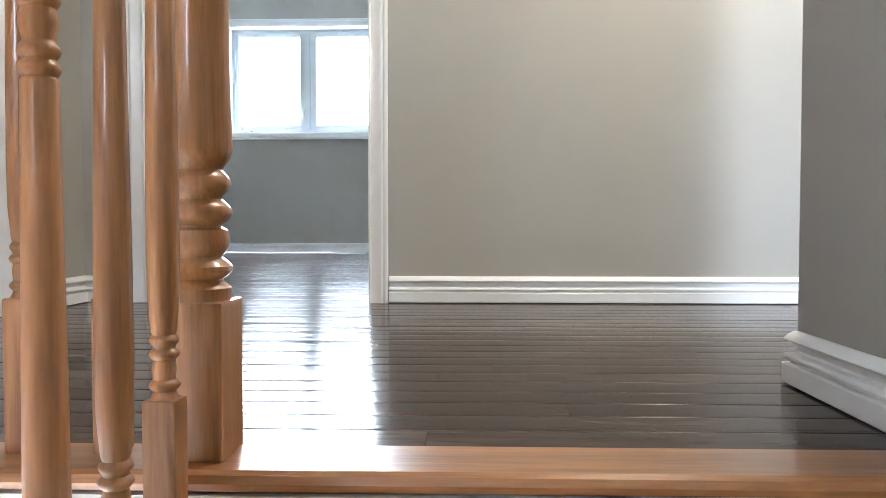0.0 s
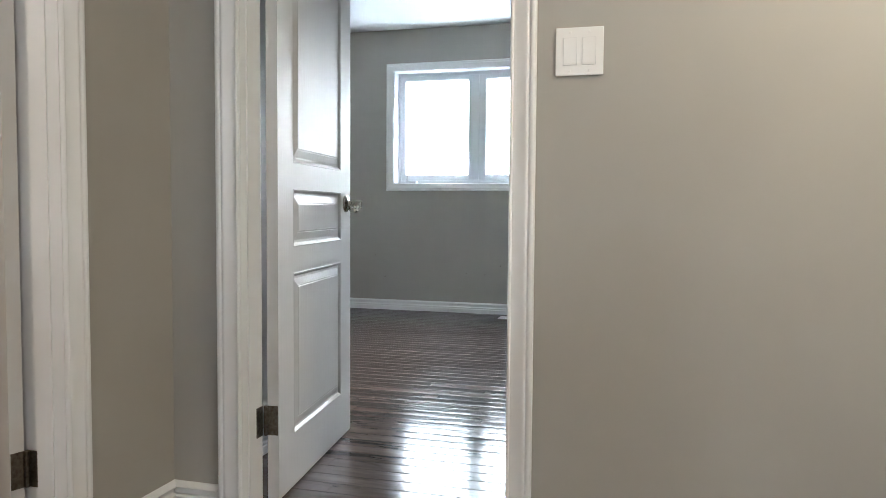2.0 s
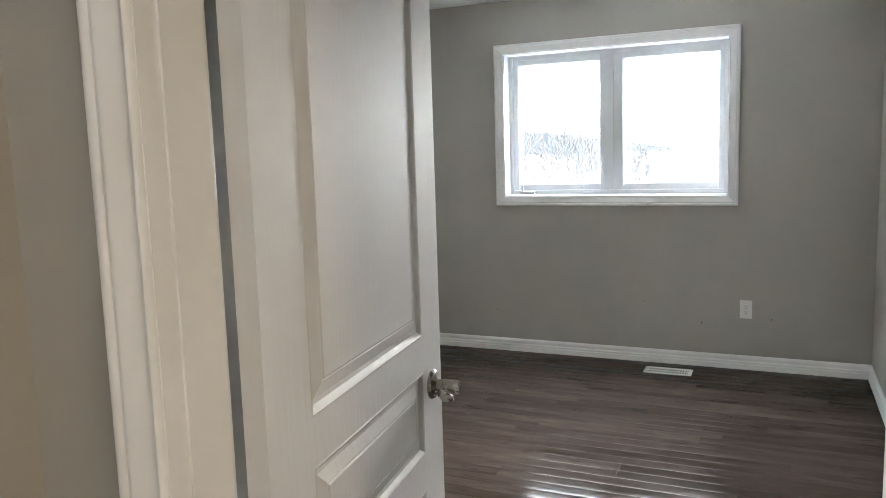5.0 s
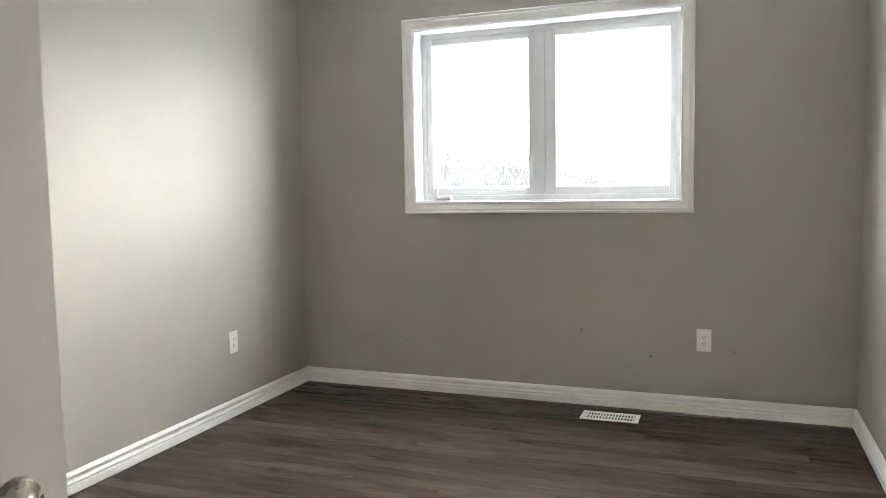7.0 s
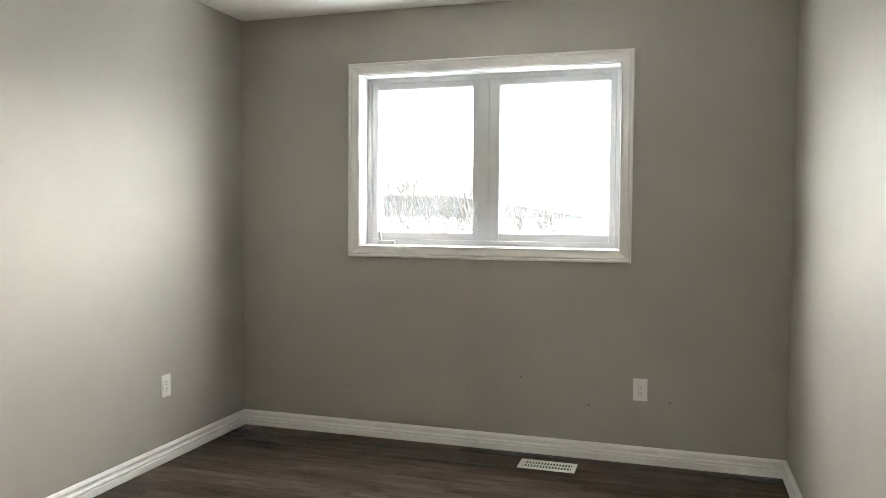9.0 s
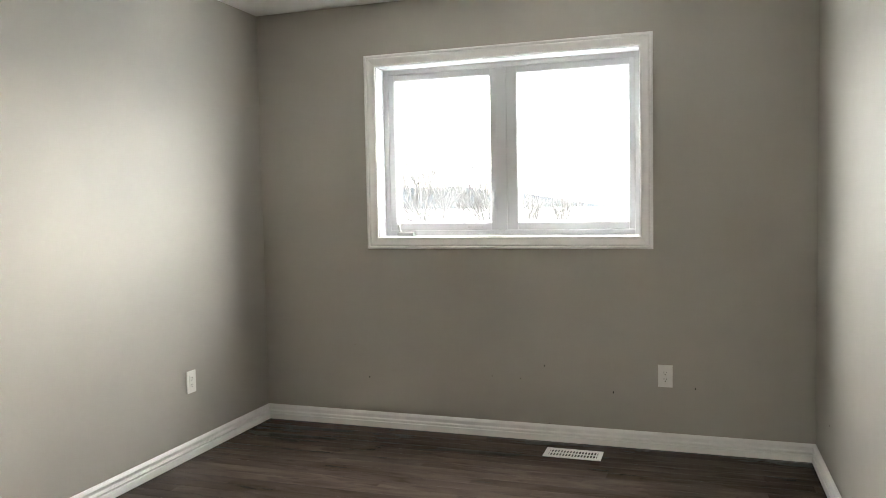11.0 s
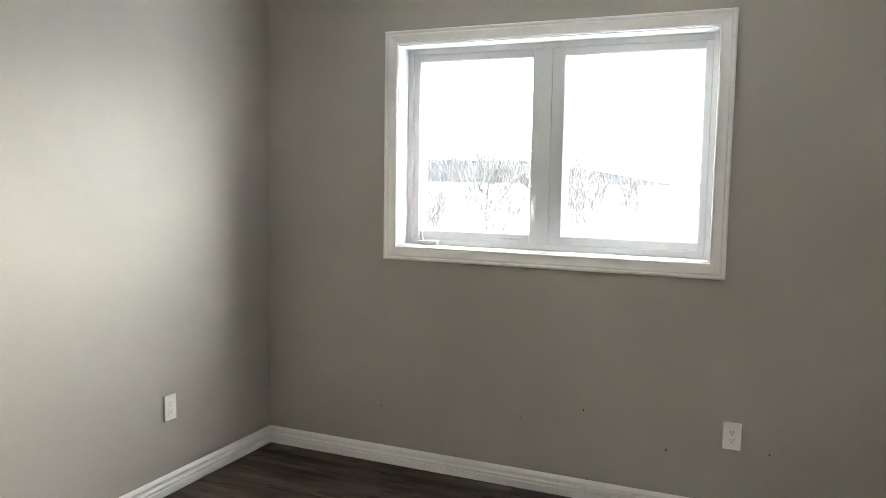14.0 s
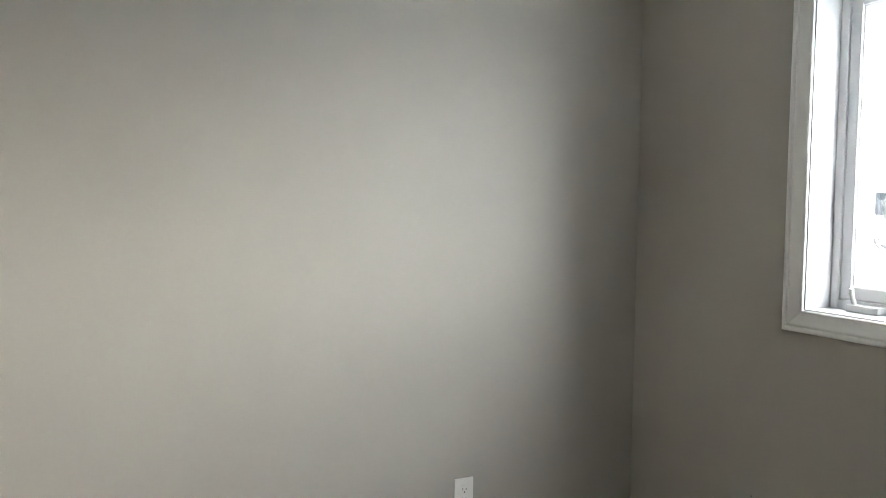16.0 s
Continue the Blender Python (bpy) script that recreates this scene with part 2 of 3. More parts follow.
def box(bm, x0, x1, y0, y1, z0, z1, m=None, bevel=0.0):
    tf = Matrix.Translation(((x0 + x1) / 2, (y0 + y1) / 2, (z0 + z1) / 2)) @ Matrix.Diagonal((abs(x1 - x0), abs(y1 - y0), abs(z1 - z0), 1))
    r = bmesh.ops.create_cube(bm, size=1.0, matrix=tf)
    vs = r["verts"]
    if bevel:
        es = list({e for v in vs for e in v.link_edges})
        rb = bmesh.ops.bevel(bm, geom=es, offset=bevel, segments=2, profile=0.7, affect='EDGES')
        vs = list({v for f in rb["faces"] for v in f.verts} | {v for v in vs if v.is_valid})
    if m is not None:
        bmesh.ops.transform(bm, matrix=m, verts=vs)
    return vs


def mesh_of(name, bm, material, smooth=False):
    me = bpy.data.meshes.new(name)
    bmesh.ops.recalc_face_normals(bm, faces=bm.faces)
    bm.to_mesh(me)
    bm.free()
    for mm in (material if isinstance(material, (list, tuple)) else [material]):
        me.materials.append(mm)
    if smooth:
        for p in me.polygons:
            p.use_smooth = True
        me.set_sharp_from_angle(angle=radians(38))
    return me


def thing(name, bm, material, label="", category="", group="", kind="", smooth=False):
    return tagged(new(name, mesh_of(name, bm, material, smooth)), label, category, group, kind)


def part(name, bm, material, parent, label="", smooth=False):
    ob = new(name, mesh_of(name, bm, material, smooth))
    ob.parent = parent
    return tagged(ob, label)


def empty(name, m, label="", category="", group="", kind=""):
    ob = new(name)
    ob.matrix_world = m
    ob.empty_display_size = 0.1
    return tagged(ob, label, category, group, kind)


def extrude(bm, prof, a, b, out, side, m0=(0, 0), m1=(0, 0)):
    """A moulding from a to b. prof: (depth along out, width along side). m0, m1: mitre, lengthwise metres per metre of (depth, width)."""
    a, b, out, side = Vector(a), Vector(b), Vector(out), Vector(side)
    d = (b - a).normalized()
    r0 = [bm.verts.new(a + out * p + side * w + d * (m0[0] * p + m0[1] * w)) for p, w in prof]
    r1 = [bm.verts.new(b + out * p + side * w - d * (m1[0] * p + m1[1] * w)) for p, w in prof]
    n = len(prof)
    for i in range(n):
        bm.faces.new((r0[i], r0[(i + 1) % n], r1[(i + 1) % n], r1[i]))
    bm.faces.new(r0[::-1])
    bm.faces.new(r1)


def lathe(bm, prof, at=(0, 0, 0), seg=20):
    """A turned piece round z from (radius, height) rows, closed at both ends."""
    rings = []
    for r, h in prof:
        rings.append([bm.verts.new((at[0] + r * math.cos(2 * math.pi * k / seg), at[1] + r * math.sin(2 * math.pi * k / seg), at[2] + h)) for k in range(seg)])
    for p, q in zip(rings, rings[1:]):
        for k in range(seg):
            bm.faces.new((p[k], p[(k + 1) % seg], q[(k + 1) % seg], q[k]))
    bm.faces.new(rings[0][::-1])
    bm.faces.new(rings[-1])


def tube(bm, pts, radii, seg=8):
    """A round bar along points."""
    pts = [Vector(p) for p in pts]
    rings = []
    for i, p in enumerate(pts):
        d = (pts[min(i + 1, len(pts) - 1)] - pts[max(i - 1, 0)]).normalized()
        u = d.orthogonal().normalized()
        if rings:
            u = (last - d * last.dot(d)).normalized()
        last = u
        w = d.cross(u)
        r = radii[i] if isinstance(radii, (list, tuple)) else radii
        rings.append([bm.verts.new(p + u * r * math.cos(2 * math.pi * k / seg) + w * r * math.sin(2 * math.pi * k / seg)) for k in range(seg)])
    for p, q in zip(rings, rings[1:]):
        for k in range(seg):
            bm.faces.new((p[k], p[(k + 1) % seg], q[(k + 1) % seg], q[k]))
    bm.faces.new(rings[0][::-1])
    bm.faces.new(rings[-1])


def structure(name, boxes, material, label, category="wall"):
    bm = bmesh.new()
    for b in boxes:
        box(bm, *b)
    return thing(name, bm, material, label, category, kind="structure")


# ---- walls, ceilings, stairwell ----
T = 0.12
WX0, WX1, WZ0, WZ1 = 0.765, 2.225, 1.113, 2.081       # window opening inside its casing
LOW = -2.75
structure("wall_window", [(-T, WX0, 0, 0.21, 0, CEIL), (WX1, ROOM_X + T, 0, 0.21, 0, CEIL), (WX0, WX1, 0, 0.21, 0, WZ0), (WX0, WX1, 0, 0.21, WZ1, CEIL)],
          WALL, "greige painted bedroom wall around the window")
structure("wall_bedroom_left", [(-T, 0, ROOM_Y, 0, 0, CEIL)], WALL, "plain greige painted bedroom side wall")
structure("wall_bedroom_right", [(ROOM_X, ROOM_X + T, ROOM_Y, 0, 0, CEIL)], WALL, "plain greige painted bedroom side wall catching daylight")
structure("wall_door", [(-1.6, D0 - 0.02, HALL_Y, ROOM_Y, 0, CEIL), (D1 + 0.02, 6.1, HALL_Y, ROOM_Y, 0, CEIL), (D0 - 0.02, D1 + 0.02, HALL_Y, ROOM_Y, DH + 0.02, CEIL)],
          WALL, "greige painted wall with the bedroom doorway")
S0, S1 = -5.565, -4.812                               # second door opening along y
structure("wall_side", [(SIDE_X - T, SIDE_X, S1 + 0.02, HALL_Y, 0, CEIL), (SIDE_X - T, SIDE_X, -8.9, S0 - 0.02, LOW, CEIL), (SIDE_X - T, SIDE_X, S0 - 0.02, S1 + 0.02, DH + 0.02, CEIL)],
          WALL, "greige painted hall side wall with the second doorway")
structure("wall_stair", [(STAIR_X1, STAIR_X1 + T, -8.9, CORNER_Y, LOW, CEIL), (STAIR_X1 + T, 3.98, CORNER_Y - T, CORNER_Y, 0, CEIL), (4.74, 6.1, CORNER_Y - T, CORNER_Y, 0, CEIL), (3.98, 4.74, CORNER_Y - T, CORNER_Y, DH, CEIL)],
          WALL, "greige painted stair wall with an outside corner")
# the opening is added, out of view, for the stairwell fill
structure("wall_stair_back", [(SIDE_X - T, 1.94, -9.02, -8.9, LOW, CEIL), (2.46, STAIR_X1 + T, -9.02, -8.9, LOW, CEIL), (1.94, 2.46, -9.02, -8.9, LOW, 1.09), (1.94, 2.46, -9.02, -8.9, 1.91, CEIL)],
          WALL, "plain greige wall behind the stairs around an added opening")
structure("wall_closet", [(0, 1.625, ROOM_Y, -3.45, 0, CEIL)], WALL, "greige painted closet wall beside the bedroom door")
structure("wall_hall_end", [(6.1, 6.1 + T, -8.9, ROOM_Y, 0, CEIL)], WALL, "plain greige wall at the end of the hall")
structure("wall_third_room", [(STAIR_X1 + T, 3.7, -9.02, -8.9, 0, CEIL), (5.0, 6.22, -9.02, -8.9, 0, CEIL), (3.7, 5.0, -9.02, -8.9, 0, 0.9), (3.7, 5.0, -9.02, -8.9, 2.1, CEIL)],
          WALL, "plain greige wall around the third room's window")
structure("wall_second_room", [(-1.72, -1.6, -7.0, ROOM_Y, 0, CEIL), (-1.6, SIDE_X - T, -7.12, -7.0, 0, CEIL)], WALL, "plain greige walls of the second room")
structure("ceiling_bedroom", [(-T, ROOM_X + T, HALL_Y + 0.06, 0.21, CEIL, CEIL + 0.1)], CEILING, "white painted bedroom ceiling", "ceiling")
structure("ceiling_hall", [(-1.72, 6.22, -9.02, HALL_Y + 0.06, CEIL, CEIL + 0.1)], CEILING, "white painted hall ceiling", "ceiling")
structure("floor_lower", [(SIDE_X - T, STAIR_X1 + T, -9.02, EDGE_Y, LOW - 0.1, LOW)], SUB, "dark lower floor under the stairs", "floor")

floor = structure("floor", [(-T, ROOM_X + T, HALL_Y - 0.001, 0.2, -0.2, -0.012), (-1.72, 6.22, EDGE_Y, HALL_Y - 0.001, -0.2, -0.012), (-1.72, SIDE_X - T, -7.12, EDGE_Y, -0.2, -0.012), (STAIR_X1 + T, 6.22, -8.9, EDGE_Y, -0.2, -0.012)],
                  SUB, "dark brown glossy plank floor of hall and bedroom", "floor")
structure("landing_fascia", [(SIDE_X, STAIR_X1, EDGE_Y - 0.075, EDGE_Y, -0.25, -0.035)], TRIM, "white painted board under the landing edge", "trim")

# ---- baseboards ----
BASE = [(0, 0.003), (0.018, 0.003), (0.019, 0.0045), (0.019, 0.0350), (0.0175, 0.0370), (0.0090, 0.0375), (0.0085, 0.0425), (0.0160, 0.0440), (0.0178, 0.0470), (0.0172, 0.0505), (0.0140, 0.0535),
        (0.0030, 0.0550), (0.0015, 0.0590), (0.0015, 0.0690), (0.0040, 0.0730), (0.0155, 0.0745), (0.0170, 0.0770), (0.0155, 0.0800), (0.0120, 0.0850), (0.0065, 0.0900), (0.003, 0.092), (0, 0.092)]


def baseboard(a, b, out, m0=0, m1=0):
    bm = bmesh.new()
    extrude(bm, BASE, (*a, 0), (*b, 0), (*out, 0), (0, 0, 1), (m0, 0), (m1, 0))
    thing("baseboard", bm, TRIM, "white painted stepped wooden baseboard along the wall", "baseboard", kind="structure")


CW = 0.066                                            # casing width
baseboard((0, 0), (ROOM_X, 0), (0, -1), 1, 1)
baseboard((0, -3.45), (0, 0), (1, 0), 1, 1)
baseboard((0, -3.45), (1.625, -3.45), (0, 1), 1, -1)
baseboard((1.625, ROOM_Y), (1.625, -3.45), (1, 0), 1, -1)
baseboard((ROOM_X, ROOM_Y), (ROOM_X, 0), (-1, 0), 1, 1)
baseboard((1.625, ROOM_Y), (D0 - CW - 0.006, ROOM_Y), (0, 1), 1, 0)
baseboard((D1 + CW + 0.006, ROOM_Y), (ROOM_X, ROOM_Y), (0, 1), 0, 1)
baseboard((D1 + CW + 0.006, HALL_Y), (6.1, HALL_Y), (0, -1), 0, 1)
baseboard((SIDE_X, HALL_Y), (D0 - CW - 0.006, HALL_Y), (0, -1), 1, 0)
baseboard((SIDE_X, S1 + CW + 0.006), (SIDE_X, HALL_Y), (1, 0), 0, 1)
baseboard((SIDE_X, EDGE_Y), (SIDE_X, S0 - CW - 0.006), (1, 0), 0, 0)
baseboard((STAIR_X1, EDGE_Y), (STAIR_X1, CORNER_Y), (-1, 0), 0, -1)
baseboard((STAIR_X1, CORNER_Y), (3.98, CORNER_Y), (0, 1), -1, 0)
baseboard((4.74, CORNER_Y), (6.1, CORNER_Y), (0, 1), 0, 1)

# ---- casings ----
CASE = [(0, 0), (0.0080, 0), (0.0105, 0.0015), (0.0115, 0.0040), (0.0105, 0.0070), (0.0080, 0.0085), (0.0080, 0.0105), (0.0088, 0.0160), (0.0105, 0.0240), (0.0130, 0.0320), (0.0155, 0.0385),
        (0.0170, 0.0425), (0.0172, 0.0455), (0.0160, 0.0480), (0.0140, 0.0495), (0.0145, 0.0515), (0.0175, 0.0530), (0.0193, 0.0560), (0.0195, 0.0600), (0.0185, 0.0640), (0.0160, 0.066), (0, 0.066)]


def casing_piece(parent, name, a, b, out, side, m0, m1, label=""):
    bm = bmesh.new()
    extrude(bm, CASE, a, b, out, side, (0, m0), (0, m1))
    return part(name, bm, TRIM, parent, label, smooth=True)


def door_frame(name, m, width, wall_t, label):
    """Local: x across the opening from 0 to width, y through the wall from the hall face (0) to the room face, z up."""
    bm = bmesh.new()
    box(bm, -0.02, 0, 0, wall_t, 0, DH)
    box(bm, width, width + 0.02, 0, wall_t, 0, DH)
    box(bm, -0.02, width + 0.02, 0, wall_t, DH, DH + 0.02)
    fr = thing(name, bm, TRIM, label, "door frame", kind="structure")
    bm = bmesh.new()
    for x0, x1 in ((0, 0.004), (width - 0.004, width)):
        box(bm, x0, x1, 0.035, wall_t - 0.038, 0, DH)
    box(bm, 0, width, 0.035, wall_t - 0.038, DH - 0.004, DH)
    part("door_stop", bm, TRIM, fr)
    r = 0.002
    for y, out in ((0, (0, -1, 0)), (wall_t, (0, 1, 0))):
        casing_piece(fr, "casing", (-r, y, 0), (-r, y, DH + r), out, (-1, 0, 0), 0, -1)
        casing_piece(fr, "casing", (width + r, y, 0), (width + r, y, DH + r), out, (1, 0, 0), 0, -1)
        casing_piece(fr, "casing", (-r, y, DH + r), (width + r, y, DH + r), out, (0, 0, 1), -1, -1)
    fr.matrix_world = m
    return fr


door_frame("door_frame_1", pose(D0, HALL_Y, 0), D1 - D0, ROOM_Y - HALL_Y, "white painted bedroom door frame with moulded casing")
# second doorway: seen from the hall its opening runs along y
door_frame("door_frame_2", pose(SIDE_X, S0, 0, 0, 0, 90), S1 - S0, T, "white painted door frame with moulded casing in the side wall")

# ---- doors ----


def panel(bm, x0, x1, z0, z1, face, s):
    """A raised moulded panel set into a recess. s: +1 or -1, the way the face looks along y."""
    steps = ((0, 0.0), (0.003, 0.0012), (0.007, -0.0012), (0.013, -0.0078), (0.021, -0.0082), (0.044, -0.0020), (0.046, -0.0026), (0.050, -0.0008))
    rings = []
    for inset, dep in steps:
        y = face + s * dep
        rings.append([bm.verts.new(p) for p in ((x0 + inset, y, z0 + inset), (x1 - inset, y, z0 + inset), (x1 - inset, y, z1 - inset), (x0 + inset, y, z1 - inset))])
    for p, q in zip(rings, rings[1:]):
        for k in range(4):
            bm.faces.new((p[k], p[(k + 1) % 4], q[(k + 1) % 4], q[k]))
    bm.faces.new(rings[-1])


def moulded_door(name, m, w, label, knob_side=True):
    """Local: hinge edge at x = 0, leaf along +x, y from 0 (hall face) to 0.035, z up from its foot."""
    th, h = 0.035, DH - 0.016
    zs = (0.167, 0.682, 0.763, 0.947, 1.026, 1.895)
    px0, px1 = 0.130, w - 0.128
    bm = bmesh.new()
    xs = (0, px0, px1, w)
    zz = (0, *zs, h)
    for s, y in ((-1, 0.0), (1, th)):
        grid = [[bm.verts.new((x, y, z)) for x in xs] for z in zz]
        for j in range(len(zz) - 1):
            for i in range(3):
                if i == 1 and j in (1, 3, 5):
                    panel(bm, px0, px1, zz[j], zz[j + 1], y, s)
                else:
                    bm.faces.new((grid[j][i], grid[j][i + 1], grid[j + 1][i + 1], grid[j + 1][i]))
    for x in (0, w):
        bm.faces.new([bm.verts.new(p) for p in ((x, 0, 0), (x, th, 0), (x, th, h), (x, 0, h))])
    for z in (0, h):
        bm.faces.new([bm.verts.new(p) for p in ((0, 0, z), (w, 0, z), (w, th, z), (0, th, z))])
    bmesh.ops.remove_doubles(bm, verts=bm.verts, dist=0.0002)
    leaf = thing(name, bm, DOOR, label, "door", kind="structure")
    # handles on both faces
    zk, xk = 0.903, w - 0.070
    for s, y in ((-1, 0.0), (1, th)):
        bm = bmesh.new()
        lathe(bm, [(0.001, 0), (0.033, 0), (0.033, 0.004), (0.030, 0.008), (0.018, 0.011), (0.0125, 0.015), (0.0125, 0.030), (0.001, 0.030)], seg=28)
        bmesh.ops.rotate(bm, verts=bm.verts, matrix=Matrix.Rotation(radians(90 if s < 0 else -90), 3, 'X'))
        bmesh.ops.translate(bm, verts=bm.verts, vec=(xk, y, zk))
        handle = part("door_handle", bm, NICKEL, leaf, "satin nickel round rose with short straight stem", smooth=True)
        bm = bmesh.new()
        lathe(bm, [(0.001, 0), (0.0125, 0), (0.0135, 0.002), (0.0135, 0.034), (0.0125, 0.037), (0.001, 0.038)], seg=24)
        box(bm, -0.004, 0.004, -0.0185, -0.010, 0.027, 0.037, bevel=0.001)
        bmesh.ops.rotate(bm, verts=bm.verts, matrix=Matrix.Rotation(radians(90 if s < 0 else -90), 3, 'X'))
        bmesh.ops.translate(bm, verts=bm.verts, vec=(xk, y + s * 0.028, zk))
        part("stem_end", bm, NICKEL, handle, smooth=True)
        bm = bmesh.new()
        tube(bm, [(xk - 0.002, y + s * 0.020, zk - 0.008), (xk - 0.006, y + s * 0.022, zk - 0.018), (xk - 0.010, y + s * 0.032, zk - 0.0245), (xk - 0.011, y + s * 0.046, zk - 0.0255), (xk - 0.011, y + s * 0.054, zk - 0.024)],
             [0.006, 0.0085, 0.0105, 0.0095, 0.006], 14)
        part("lever", bm, NICKEL, handle, "short curved nickel lever", smooth=True)
    bm = bmesh.new()
    box(bm, w - 0.0005, w + 0.0015, 0.006, th - 0.006, zk - 0.028, zk + 0.028)
    box(bm, w, w + 0.009, 0.011, th - 0.011, zk - 0.009, zk + 0.009)
    part("latch_plate", bm, NICKEL, leaf)
    for z in (0.245, 1.80):
        bm = bmesh.new()
        box(bm, -0.002, 0.0, 0.002, th - 0.001, z - 0.045, z + 0.045, bevel=0.0006)
        lathe(bm, [(0.0055, 0), (0.0065, 0.002), (0.0065, 0.088), (0.0055, 0.09)], (-0.004, th + 0.004, z - 0.045), 12)
        part("hinge", bm, BRONZE, leaf, "worn nickel butt hinge")
    leaf.matrix_world = m
    return leaf


# bedroom door stands open a little past square
moulded_door("door_1", pose(1.908, -4.260, 0.010, 0, 0, 96.7), 0.772, "open white moulded three-panel bedroom door with nickel handle")
moulded_door("door_2", pose(SIDE_X - T - 0.007, S1 - 0.042, 0.010, 0, 0, 163) @ Matrix.Diagonal((1, -1, 1, 1)), 0.745, "open white moulded three-panel door of the second room")

# jamb leaves of the hinges
for z in (0.255, 1.81):
    bm = bmesh.new()
    box(bm, 0.0, 0.002, 0.082, 0.116, z - 0.045, z + 0.045)
    part("hinge_leaf", bm, BRONZE, bpy.data.objects["door_frame_1"], "worn nickel hinge leaf")
for z in (0.255, 1.81):
    bm = bmesh.new()
    box(bm, S1 - S0 - 0.002, S1 - S0, 0.082, 0.116, z - 0.045, z + 0.045)
    part("hinge_leaf", bm, BRONZE, bpy.data.objects["door_frame_2"], "worn nickel hinge leaf")

# ---- window ----


def ring(bm, x0, x1, z0, z1, w, y0, y1, bevel=0.002):
    """A rectangular frame; w: (left, right, bottom, top) widths."""
    box(bm, x0, x0 + w[0], y0, y1, z0, z1, bevel=bevel)
    box(bm, x1 - w[1], x1, y0, y1, z0, z1, bevel=bevel)
    box(bm, x0 + w[0], x1 - w[1], y0 + 0.0005, y1, z0, z0 + w[2], bevel=bevel)
    box(bm, x0 + w[0], x1 - w[1], y0 + 0.0005, y1, z1 - w[3], z1, bevel=bevel)


def build_window():
    bm = bmesh.new()
    t = 0.004
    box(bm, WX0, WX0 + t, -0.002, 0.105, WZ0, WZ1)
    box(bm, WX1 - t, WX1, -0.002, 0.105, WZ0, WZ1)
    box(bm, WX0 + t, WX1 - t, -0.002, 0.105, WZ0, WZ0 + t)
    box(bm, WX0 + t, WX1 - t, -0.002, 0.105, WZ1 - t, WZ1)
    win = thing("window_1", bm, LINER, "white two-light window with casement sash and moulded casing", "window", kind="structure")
    out = (0, -1, 0)
    casing_piece(win, "casing", (WX0, 0, WZ0), (WX0, 0, WZ1), out, (-1, 0, 0), -1, -1)
    casing_piece(win, "casing", (WX1, 0, WZ0), (WX1, 0, WZ1), out, (1, 0, 0), -1, -1)
    casing_piece(win, "casing", (WX0, 0, WZ0), (WX1, 0, WZ0), out, (0, 0, -1), -1, -1)
    casing_piece(win, "casing", (WX0, 0, WZ1), (WX1, 0, WZ1), out, (0, 0, 1), -1, -1)
    bm = bmesh.new()
    ring(bm, WX0 + t, WX1 - t, WZ0 + t, WZ1 - t, (0.026, 0.026, 0.030, 0.028), 0.105, 0.215, 0.004)
    part("window_frame", bm, VINYL, win)
    bm = bmesh.new()
    box(bm, 1.440, 1.500, 0.105, 0.215, WZ0 + 0.034, WZ1 - 0.032, bevel=0.004)
    part("mullion", bm, VINYL, win)
    leaves = []
    for nm, x0, x1, w, y in (("casement_sash", 0.795, 1.440, (0.036, 0.034, 0.040, 0.037), 0.113), ("fixed_sash", 1.500, 2.195, (0.060, 0.030, 0.040, 0.037), 0.109)):
        bm = bmesh.new()
        ring(bm, x0, x1, WZ0 + 0.034, WZ1 - 0.032, w, y, 0.205, 0.005)
        sash = part(nm, bm, VINYL, win)
        # glazing bead sloping towards the glass
        a0, a1, b0, b1 = x0 + w[0], x1 - w[1], WZ0 + 0.034 + w[2], WZ1 - 0.032 - w[3]
        bm = bmesh.new()
        steps = ((-0.002, y + 0.006), (0.0, y + 0.006), (0.004, y + 0.009), (0.010, y + 0.030), (0.010, y + 0.070))
        rows = [[bm.verts.new(q) for q in ((a0 + k, yy, b0 + k), (a1 - k, yy, b0 + k), (a1 - k, yy, b1 - k), (a0 + k, yy, b1 - k))] for k, yy in steps]
        for r0, r1 in zip(rows, rows[1:]):
            for k in range(4):
                bm.faces.new((r0[k], r0[(k + 1) % 4], r1[(k + 1) % 4], r1[k]))
        part("glazing_bead", bm, VINYL, sash)
        bm = bmesh.new()
        box(bm, a0 + 0.009, a1 - 0.009, y + 0.040, y + 0.044, b0 + 0.009, b1 - 0.009)
        pane = part("pane", bm, GLASS, sash, "clear glass pane spotted with dried rain")
        pane.visible_shadow = False
        leaves.append(sash)
    sash = leaves[0]
    # crank operator on the sill side of the frame
    bm = bmesh.new()
    box(bm, 0.850, 0.950, 0.066, 0.106, WZ0 + 0.0045, WZ0 + 0.026, bevel=0.006)
    tube(bm, [(0.862, 0.092, WZ0 + 0.02), (0.862, 0.078, WZ0 + 0.045), (0.866, 0.068, WZ0 + 0.060)], [0.008, 0.0065, 0.007], 10)
    tube(bm, [(0.866, 0.068, WZ0 + 0.056), (0.868, 0.064, WZ0 + 0.074)], [0.008, 0.0065], 10)
    part("crank_handle", bm, CRANK, win, "grey folding crank handle", smooth=True)
    bm = bmesh.new()
    box(bm, 1.424, 1.436, 0.092, 0.106, 1.25, 1.37, bevel=0.003)
    tube(bm, [(1.430, 0.094, 1.27), (1.430, 0.080, 1.30), (1.430, 0.082, 1.36)], [0.005, 0.006, 0.005], 8)
    part("sash_lock", bm, VINYL, win, "white sash lock lever", smooth=True)
    bm = bmesh.new()
